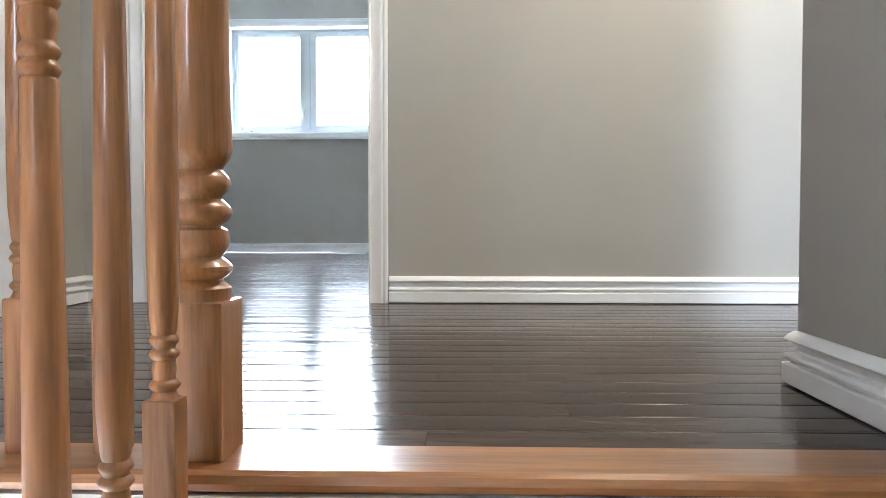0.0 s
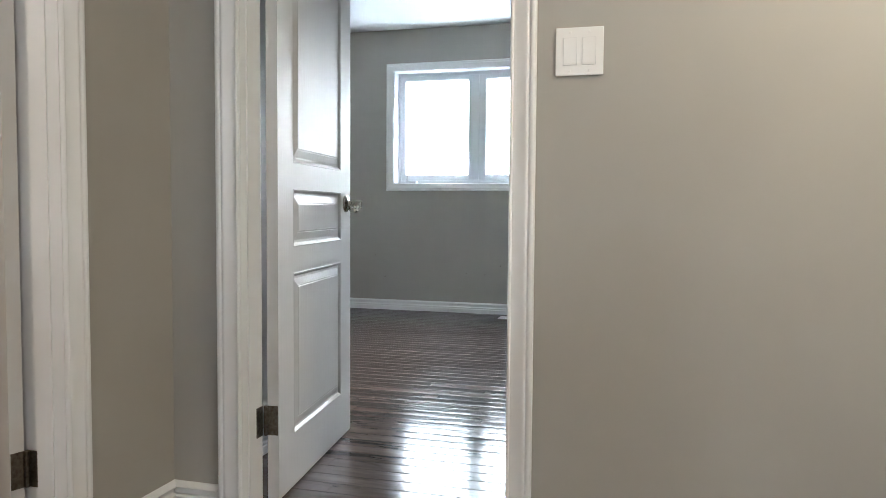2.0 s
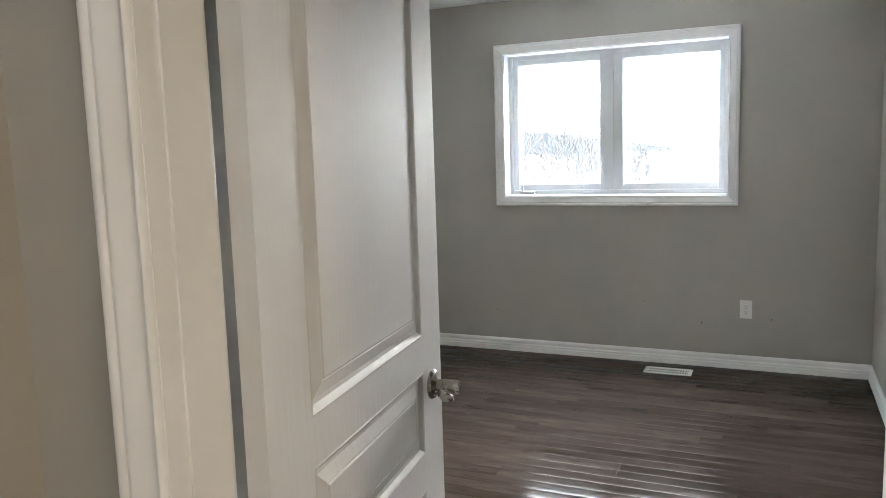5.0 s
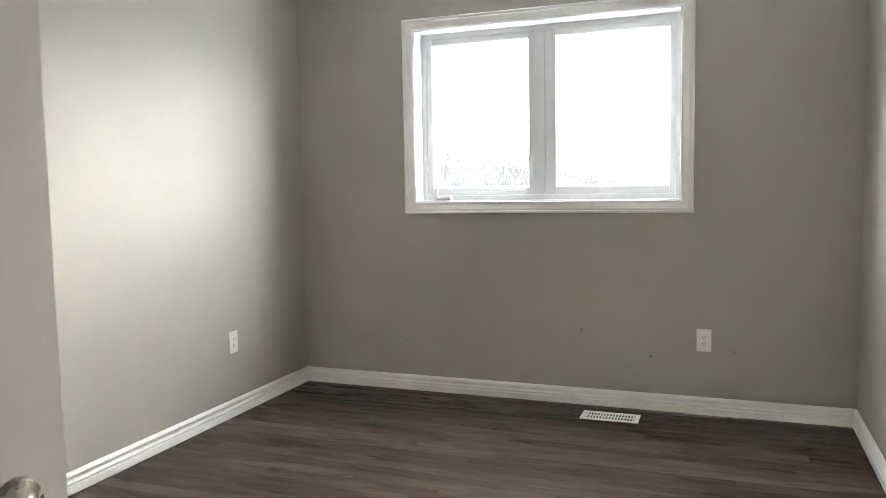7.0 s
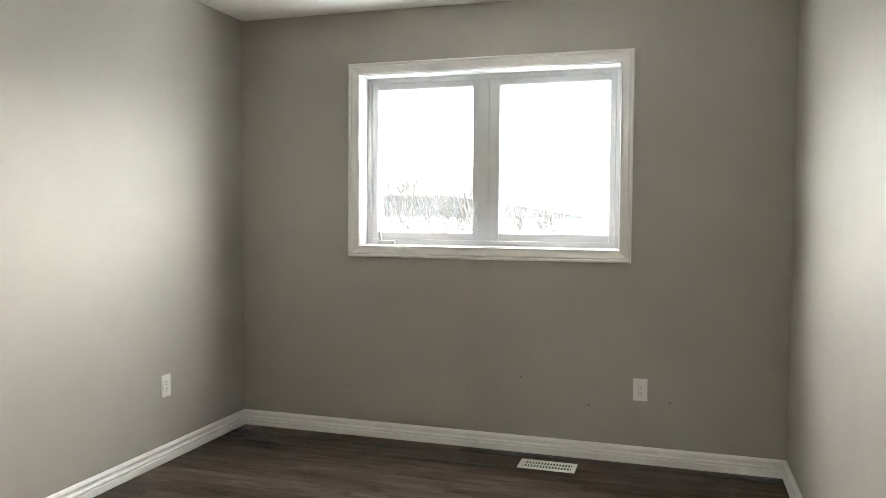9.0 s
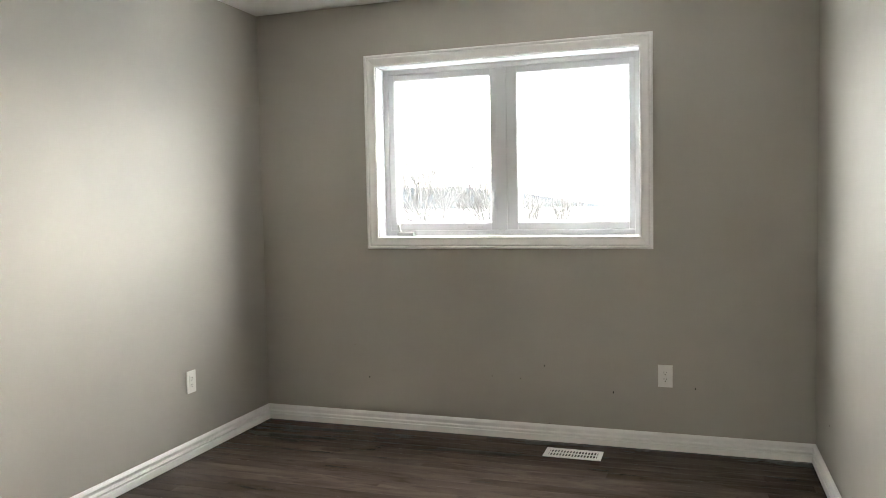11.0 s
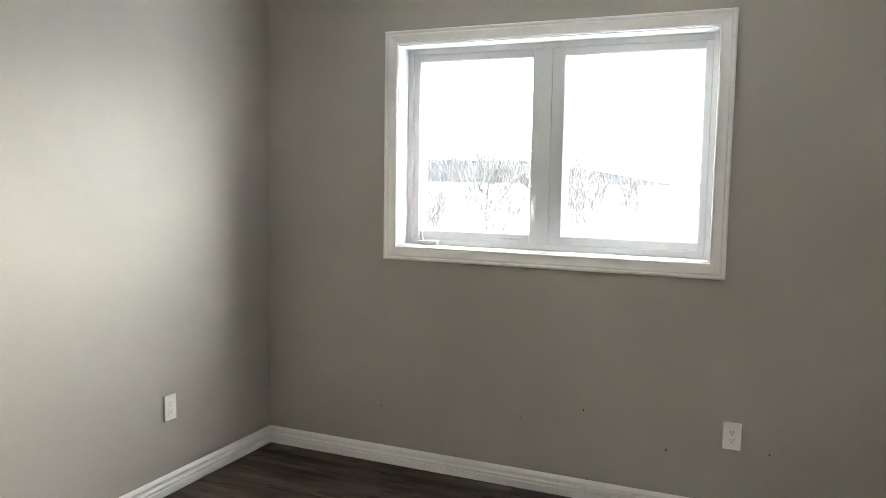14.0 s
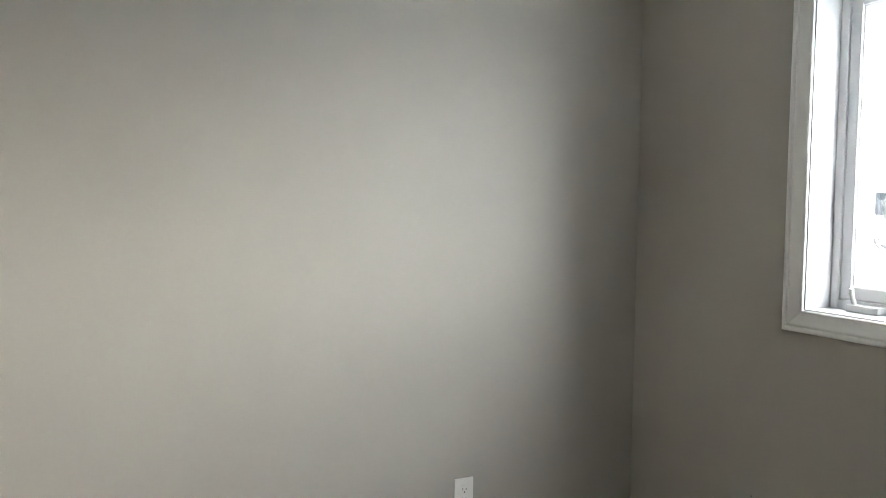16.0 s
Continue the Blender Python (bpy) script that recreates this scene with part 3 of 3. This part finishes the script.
    for k in range(7):
        box(bm, 1.268 + k * 0.013, 1.268 + k * 0.013 + (0.007 if k % 3 else 0.010), 0.1122, 0.1131, WZ0 + 0.048, WZ0 + 0.054)
    part("maker_marking", bm, CRANK, sash, "small illegible grey print")


build_window()

# ---- outlets, switch, floor vent ----


def outlet(name, m, label):
    """Local: plate in x and z, facing -y."""
    bm = bmesh.new()
    box(bm, -0.036, 0.036, -0.0055, 0, -0.058, 0.058, bevel=0.0022)
    pl = thing(name, bm, PLATE, label, "outlet")
    bm = bmesh.new()
    box(bm, -0.0165, 0.0165, -0.0075, -0.0045, -0.033, 0.033, bevel=0.001)
    face = part("socket_face", bm, PLATE, pl)
    bm = bmesh.new()
    for z in (-0.017, 0.017):
        for x, hh in ((-0.0065, 0.0040), (0.0065, 0.0034)):
            box(bm, x - 0.0012, x + 0.0012, -0.0079, -0.0070, z + 0.003 - hh, z + 0.003 + hh)
        box(bm, -0.0024, 0.0024, -0.0079, -0.0070, z - 0.0105, z - 0.006)
    part("socket_slots", bm, DARK, face)
    for z in (-0.047, 0.047):
        bm = bmesh.new()
        lathe(bm, [(0.0005, 0), (0.003, 0), (0.0026, 0.001), (0.0005, 0.0012)], seg=10)
        bmesh.ops.rotate(bm, verts=bm.verts, matrix=Matrix.Rotation(radians(90), 3, 'X'))
        bmesh.ops.translate(bm, verts=bm.verts, vec=(0, -0.0055, z))
        part("screw", bm, PLATE, pl)
    pl.matrix_world = m
    return pl


outlet("outlet", pose(2.349, 0, 0.390), "white duplex outlet on the wall below the window")
outlet("outlet", pose(0, -0.745, 0.397, 0, 0, 90), "white duplex outlet on the bright side wall")


def light_switch():
    bm = bmesh.new()
    box(bm, -0.058, 0.058, -0.0055, 0, -0.0585, 0.0585, bevel=0.0022)
    pl = thing("light_switch", bm, PLATE, "white double rocker light switch beside the door", "light switch")
    for x in (-0.023, 0.023):
        # grey rim: the gap's shade put into colour
        bm = bmesh.new()
        box(bm, x - 0.0166, x + 0.0166, -0.0060, -0.005, -0.0333, 0.0333)
        rim = part("rocker_frame", bm, CRANK, pl, "grey rim painted as the shaded gap round the rocker")
        bm = bmesh.new()
        box(bm, x - 0.0161, x + 0.0161, -0.0076, -0.0058, -0.0327, 0.0327, bevel=0.0009)
        bmesh.ops.rotate(bm, verts=bm.verts, cent=(x, -0.006, 0), matrix=Matrix.Rotation(radians(1.0), 3, 'X'))
        part("rocker", bm, PLATE, rim)
        for z in (-0.047, 0.047):
            bm = bmesh.new()
            lathe(bm, [(0.0005, 0), (0.003, 0), (0.0026, 0.001), (0.0005, 0.0012)], seg=10)
            bmesh.ops.rotate(bm, verts=bm.verts, matrix=Matrix.Rotation(radians(90), 3, 'X'))
            bmesh.ops.translate(bm, verts=bm.verts, vec=(x, -0.0055, z))
            part("screw", bm, PLATE, pl)
    pl.matrix_world = pose(2.801, HALL_Y, 1.285)


light_switch()


def floor_vent():
    x0, x1, y0, y1 = 1.755, 2.048, -0.262, -0.125
    bm = bmesh.new()
    fw = 0.022
    ring_boxes = ((x0, x0 + fw, y0, y1), (x1 - fw, x1, y0, y1), (x0 + fw, x1 - fw, y0, y0 + fw), (x0 + fw, x1 - fw, y1 - fw, y1))
    for a in ring_boxes:
        box(bm, *a, 0.0005, 0.0055, bevel=0.0015)
    vent = thing("floor_vent", bm, PLATE, "white metal floor register on dark planks", "floor vent")
    bm = bmesh.new()
    box(bm, x0 + fw, x1 - fw, y0 + fw, y1 - fw, 0.0004, 0.0012)
    part("vent_well", bm, DARK, vent)
    n = 16
    for k in range(n):
        x = x0 + fw + (k + 0.5) * (x1 - x0 - 2 * fw) / n
        bm = bmesh.new()
        box(bm, -0.0035, 0.0035, y0 + fw, y1 - fw, -0.0009, 0.0009)
        s = part("slat", bm, PLATE, vent)
        s.matrix_local = pose(x, 0, 0.0035, 0, 22 if k < n // 2 else -22, 0)
    bm = bmesh.new()
    box(bm, x0 + fw, x1 - fw, (y0 + y1) / 2 - 0.003, (y0 + y1) / 2 + 0.003, 0.0012, 0.0052)
    part("crossbar", bm, PLATE, vent)


floor_vent()

# small scuffs and nail holes in the paint
for sx, sz, r in ((0.684, 0.294, 0.006), (1.425, 0.339, 0.0042), (1.719, 0.412, 0.0055), (2.085, 0.288, 0.0065), (2.497, 0.331, 0.0055), (1.586, 0.335, 0.0035), (0.593, 0.483, 0.0035), (1.742, 0.095, 0.004)):
    bm = bmesh.new()
    lathe(bm, [(0.0005, 0), (r, 0), (r * 0.6, 0.0009), (0.0005, 0.001)], seg=9)
    bmesh.ops.rotate(bm, verts=bm.verts, matrix=Matrix.Rotation(radians(90), 3, 'X'))
    bmesh.ops.scale(bm, verts=bm.verts, vec=(0.5, 1, 1.0))
    ob = thing("paint_scuff", bm, DARK, "tiny dark scuff mark on the greige wall", "scuff", "wall scuffs")
    ob.location = (sx, -0.0002, sz)
copy_thing(ob, pose(ROOM_X - 0.0002, -0.40, 0.297, 0, 0, -90))

# ---- stairs and railing ----
NOSE = [(0.0, 0.0), (0.0, -0.026), (0.092, -0.026), (0.101, -0.022), (0.106, -0.013), (0.103, -0.004), (0.096, 0.0)]
bm = bmesh.new()
extrude(bm, NOSE, (SIDE_X, EDGE_Y, 0.002), (STAIR_X1, EDGE_Y, 0.002), (0, -1, 0), (0, 0, 1))
thing("landing_nosing", bm, OAK_X, "varnished golden oak nosing along the landing edge", "nosing", kind="structure")
bm = bmesh.new()
FRONT = EDGE_Y - 0.08
for k in range(13):
    z = -RISER * (k + 1)
    y = FRONT - RUN * k
    box(bm, STAIR_X0 - 0.03, STAIR_X1, y - RUN - 0.02, y, z - 0.026, z, bevel=0.006)
treads = thing("stair_treads", bm, OAK_X, "varnished golden oak stair treads", "stairs", kind="structure")
bm = bmesh.new()
for k in range(14):
    y = FRONT - RUN * k
    box(bm, STAIR_X0 - 0.02, STAIR_X1, y - 0.018, y, -RISER * (k + 1), -RISER * k - 0.027)
thing("stair_risers", bm, TRIM, "white painted stair risers", "stairs", kind="structure")


def bead(r0, r1, h0, h1, n=5):
    """Rows of a rounded bead between two heights."""
    return [(r0 + (r1 - r0) * math.sin(math.pi * k / n), h0 + (h1 - h0) * k / n) for k in range(n + 1)]


def newel(m):
    bm = bmesh.new()
    w = 0.040
    box(bm, -w, w, -w, w, 0.0, 0.182, bevel=0.004)
    post = thing("newel_post", bm, OAK, "varnished golden oak newel post with turned middle", "newel post")
    bm = bmesh.new()
    prof = [(0.030, 0.176), (0.037, 0.182), (0.038, 0.196), (0.030, 0.203)]
    prof += bead(0.028, 0.0395, 0.206, 0.232) + [(0.028, 0.234), (0.035, 0.242), (0.0365, 0.252), (0.034, 0.264), (0.028, 0.268)] + bead(0.0275, 0.0395, 0.270, 0.300) + bead(0.028, 0.038, 0.304, 0.334)
    prof += [(0.031, 0.340), (0.036, 0.346), (0.040, 0.356), (0.040, 0.38), (0.0385, 0.46), (0.037, 0.56), (0.0365, 0.602), (0.033, 0.608), (0.029, 0.611)]
    prof += bead(0.029, 0.037, 0.613, 0.636) + bead(0.028, 0.039, 0.639, 0.668) + bead(0.028, 0.039, 0.671, 0.698) + bead(0.029, 0.036, 0.701, 0.718)
    prof += [(0.030, 0.722), (0.034, 0.728)]
    lathe(bm, prof, seg=28)
    part("turning", bm, OAK, post, smooth=True)
    bm = bmesh.new()
    box(bm, -w, w, -w, w, 0.745, 1.03, bevel=0.003)
    v0 = [bm.verts.new((x * 0.030, y * 0.030, 0.722)) for x, y in ((-1, -1), (1, -1), (1, 1), (-1, 1))]
    v1 = [bm.verts.new((x * w, y * w, 0.745)) for x, y in ((-1, -1), (1, -1), (1, 1), (-1, 1))]
    for k in range(4):
        bm.faces.new((v0[k], v0[(k + 1) % 4], v1[(k + 1) % 4], v1[k]))
    bm.faces.new(v0)
    part("top_block", bm, OAK, post)
    bm = bmesh.new()
    lathe(bm, [(0.02, 1.028), (0.046, 1.03), (0.048, 1.036), (0.040, 1.044), (0.034, 1.05), (0.036, 1.06), (0.034, 1.075), (0.022, 1.088), (0.002, 1.092)], seg=24)
    part("cap", bm, OAK, post, smooth=True)
    post.matrix_world = m
    return post


newel(pose(STAIR_X0, -6.103, 0.002))


def baluster(top, base_h, turn):
    """A turned baluster on z = 0, with square ends; turn: length of the turned middle."""
    bm = bmesh.new()
    w = 0.0172
    box(bm, -w, w, -w, w, 0, base_h - 0.006, bevel=0.0025)
    ob = thing("baluster", bm, OAK, "slim varnished golden oak turned baluster", "baluster", "stair balusters")
    bm = bmesh.new()
    b, t = base_h, base_h + turn
    prof = [(0.0165, b - 0.010), (0.012, b)]
    prof += bead(0.0115, 0.0160, b + 0.002, b + 0.014) + [(0.0115, b + 0.016), (0.0125, b + 0.024), (0.0115, b + 0.032)]
    prof += bead(0.0112, 0.0158, b + 0.034, b + 0.046) + bead(0.0115, 0.0150, b + 0.048, b + 0.060)
    prof += [(0.0128, b + 0.064), (0.0158, b + 0.10), (0.0166, b + 0.15), (0.0158, b + 0.26), (0.0132, t - 0.076), (0.0125, t - 0.074)]
    prof += bead(0.0118, 0.0152, t - 0.073, t - 0.061) + bead(0.0114, 0.0152, t - 0.060, t - 0.048)
    prof += [(0.0112, t - 0.046), (0.0135, t - 0.036), (0.0138, t - 0.030), (0.0120, t - 0.024)]
    prof += bead(0.0116, 0.0155, t - 0.023, t - 0.012) + [(0.0128, t - 0.010), (0.0145, t - 0.002), (0.0165, t + 0.008)]
    lathe(bm, prof, seg=16)
    part("turning", bm, OAK, ob, smooth=True)
    bm = bmesh.new()
    box(bm, -w, w, -w, w, t + 0.004, top, bevel=0.0025)
    part("upper_block", bm, OAK, ob)
    return ob


first = baluster(0.865, 0.190, 0.515)
first.matrix_world = pose(STAIR_X0 - 0.106, -6.10, 0.002)
for k in range(1, 9):
    copy_thing(first, pose(STAIR_X0 - 0.106 * (k + 1), -6.10, 0.002))
slope = RISER / RUN
RY = -6.103
for k in range(13):
    y = -6.220 - RUN / 2 * k
    step = int((FRONT - y) / RUN)
    z0 = -RISER * (step + 1)
    low = 0.100 - slope * (-6.220 - y)
    b = baluster(low + 0.755 - z0, low - z0, 0.543)
    b.matrix_world = pose(STAIR_X0 + 0.005, y, z0)

RAIL = [(-0.022, 0), (0.022, 0), (0.022, 0.012), (0.030, 0.020), (0.032, 0.034), (0.026, 0.048), (0.012, 0.056), (-0.012, 0.056), (-0.026, 0.048), (-0.032, 0.034), (-0.030, 0.020), (-0.022, 0.012)]
bm = bmesh.new()
extrude(bm, RAIL, (SIDE_X, RY, 0.866), (STAIR_X0 - 0.04, RY, 0.866), (0, -1, 0), (0, 0, 1))
thing("landing_handrail", bm, OAK_X, "varnished golden oak handrail over the landing balusters", "handrail")
bm = bmesh.new()
end = 1.75
extrude(bm, RAIL, (STAIR_X0 + 0.005, RY - 0.04, 0.926 - 0.04 * slope), (STAIR_X0 + 0.005, RY - end, 0.926 - end * slope), (1, 0, 0), (0, 0, 1))
thing("stair_handrail", bm, OAK_Y, "varnished golden oak handrail sloping down the stairs", "handrail")

# ---- outside: snow, woods, bare trees ----
bm = bmesh.new()
g = [[None] * 25 for _ in range(25)]
for i in range(25):
    for j in range(25):
        q = (j - 12) / 12
        x, y = -1500 + 125 * i, 20 + q * abs(q) * 2000
        g[i][j] = bm.verts.new((x, y, -3.4 + 0.25 * noise.noise((x * 0.02, y * 0.02, 0))))
for i in range(24):
    for j in range(24):
        bm.faces.new((g[i][j], g[i + 1][j], g[i + 1][j + 1], g[i][j + 1]))
thing("ground", bm, SNOW, "open snow-covered ground behind the house", "ground", kind="structure", smooth=True)


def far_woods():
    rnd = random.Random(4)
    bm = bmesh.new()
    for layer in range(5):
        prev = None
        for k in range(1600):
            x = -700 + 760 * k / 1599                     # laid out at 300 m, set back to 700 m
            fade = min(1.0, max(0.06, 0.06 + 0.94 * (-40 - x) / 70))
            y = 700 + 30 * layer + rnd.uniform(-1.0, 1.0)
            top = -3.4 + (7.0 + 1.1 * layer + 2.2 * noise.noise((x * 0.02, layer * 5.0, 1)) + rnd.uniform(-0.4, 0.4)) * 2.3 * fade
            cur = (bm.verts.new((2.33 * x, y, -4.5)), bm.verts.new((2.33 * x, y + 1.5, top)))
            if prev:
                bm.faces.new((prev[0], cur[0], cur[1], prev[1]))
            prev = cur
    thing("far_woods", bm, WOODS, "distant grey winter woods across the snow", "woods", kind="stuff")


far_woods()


def bare_tree(at, height, seed, label):
    rnd = random.Random(seed)
    trunk, crown = bmesh.new(), bmesh.new()

    def grow(bm, p, d, length, r, depth):
        pts, rad = [p], [r]
        q, dd = p.copy(), d.copy()
        for s in range(3):
            dd = (dd + Vector((rnd.uniform(-0.22, 0.22), rnd.uniform(-0.22, 0.22), rnd.uniform(-0.02, 0.16)))).normalized()
            q = q + dd * length / 3
            pts.append(q.copy())
            rad.append(max(0.030, r * (1 - 0.2 * (s + 1))))
        tube(bm, pts, rad, 5 if depth < 2 else 3)
        if depth >= 4:
            return
        for k in range(rnd.choice((2, 3, 3)) if depth else 5):
            i = rnd.choice((1, 2, 3, 3))
            nd = (dd + Vector((rnd.uniform(-0.9, 0.9), rnd.uniform(-0.9, 0.9), rnd.uniform(0.0, 0.7)))).normalized()
            grow(crown, pts[i], nd, length * rnd.uniform(0.55, 0.75), max(0.033, rad[i] * 0.62), depth + 1)

    for k in range(4):
        lean = Vector((rnd.uniform(-0.35, 0.35), rnd.uniform(-0.35, 0.35), 1)).normalized()
        grow(trunk, Vector((rnd.uniform(-0.3, 0.3), rnd.uniform(-0.3, 0.3), -0.2)), lean, height * rnd.uniform(0.3, 0.42), height * 0.013, 0)
    root = empty("bare_tree", pose(*at), label, "tree", "bare trees behind the house")
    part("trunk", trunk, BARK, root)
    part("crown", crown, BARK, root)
    return root


for k, (ang, dist, h) in enumerate(((20.6, 42, 8.2), (24.3, 48, 7.2), (15.6, 42, 9.0), (12.8, 48, 7.6), (9.8, 60, 7.0), (30.0, 55, 7.0), (33.0, 50, 6.0))):
    bare_tree((2.45 - dist * math.sin(radians(ang)), -3.0 + dist * math.cos(radians(ang)), -3.4), h, 11 + k, "leafless grey tree standing in snow")


def brush():
    rnd = random.Random(9)
    bm = bmesh.new()
    for k in range(1500):
        ang, dist = radians(rnd.uniform(4, 36)), rnd.uniform(42, 60)
        x, y = 2.45 - dist * math.sin(ang), -3.0 + dist * math.cos(ang)
        if noise.noise((x * 0.12, y * 0.12, 3)) < -0.05:
            continue
        h = rnd.uniform(0.4, 1.5)
        tube(bm, [(x, y, -3.6), (x + rnd.uniform(-0.25, 0.25), y, -3.4 + h * 0.6), (x + rnd.uniform(-0.4, 0.4), y, -3.4 + h)], [0.05, 0.04, 0.025], 3)
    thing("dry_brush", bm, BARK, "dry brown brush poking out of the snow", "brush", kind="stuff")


brush()


def bench(m):
    """A slatted bench, 1.5 m wide."""
    root = empty("garden_bench", m, "weathered blue-grey slatted bench standing in snow", "bench")
    for y, z, dy, dz in ((-0.12, 0.44, 0.06, 0.02), (0.04, 0.44, 0.06, 0.02), (0.17, 0.62, 0.015, 0.06), (0.20, 0.84, 0.015, 0.06)):
        bm = bmesh.new()
        box(bm, -0.75, 0.75, y - dy, y + dy, z - dz, z + dz, bevel=0.006)
        part("slat", bm, BENCH_PAINT, root)
    for x in (-0.66, 0.66):
        bm = bmesh.new()
        box(bm, x - 0.03, x + 0.03, -0.19, -0.12, -0.1, 0.42, bevel=0.004)
        part("leg", bm, BENCH_PAINT, root)
        bm = bmesh.new()
        box(bm, x - 0.03, x + 0.03, 0.11, 0.155, -0.1, 0.90, bevel=0.004)
        part("leg", bm, BENCH_PAINT, root)


bench(pose(2.45 - 76 * math.sin(radians(18.9)), -3.33 + 76 * math.cos(radians(18.9)), -3.3, 0, 0, 15))

# ---- floor planks ----


def planks():
    rnd = random.Random(21)
    pw, gap = 0.0775, 0.0005
    cache = {}

    def plank_mesh(length):
        key = round(length, 3)
        if key not in cache:
            bm = bmesh.new()
            hx, hy = length / 2 - gap / 2, pw / 2 - gap / 2
            side = [(-hy, -0.012), (-hy, -0.0008), (-hy + 0.0007, -0.00034), (-hy + 0.0020, -0.00012), (-hy + 0.0040, -0.00003), (-0.35 * hy, 0.0)]
            line = side + [(-y, z) for y, z in reversed(side)]
            ends = [[bm.verts.new((x, y, z)) for y, z in line] for x in (-hx, hx)]
            for a in range(len(line) - 1):
                bm.faces.new((ends[0][a], ends[0][a + 1], ends[1][a + 1], ends[1][a]))
            bm.faces.new(ends[0])
            bm.faces.new(ends[1])
            cache[key] = mesh_of("plank", bm, PLANK, smooth=True)
            cache[key].set_sharp_from_angle(angle=radians(30))
        return cache[key]

    def rows(y_lo, y_hi, x_lo, x_hi):
        y = y_lo
        while y < y_hi - 0.02:
            x = x_lo - rnd.choice((0.0, 0.2, 0.4, 0.6, 0.8))
            while x < x_hi:
                ln = rnd.choice((0.8, 1.0, 1.2, 1.5))
                a, b = max(x, x_lo), min(x + ln, x_hi)
                if b - a > 0.03:
                    ob = new("plank", plank_mesh(round((b - a) / 0.005) * 0.005))
                    ob.parent = floor
                    ob.location = ((a + b) / 2, y + pw / 2, rnd.uniform(-0.0003, 0.0003))
                    ob.rotation_euler = (rnd.uniform(-0.0038, 0.0038), rnd.uniform(-0.0004, 0.0004), 0)
                x += ln
            y += pw

    rows(EDGE_Y + 0.001, HALL_Y - 0.03, SIDE_X - 0.02, 6.1)
    rows(EDGE_Y + 0.001 + 22 * pw, -0.02, 0.0, ROOM_X)


planks()
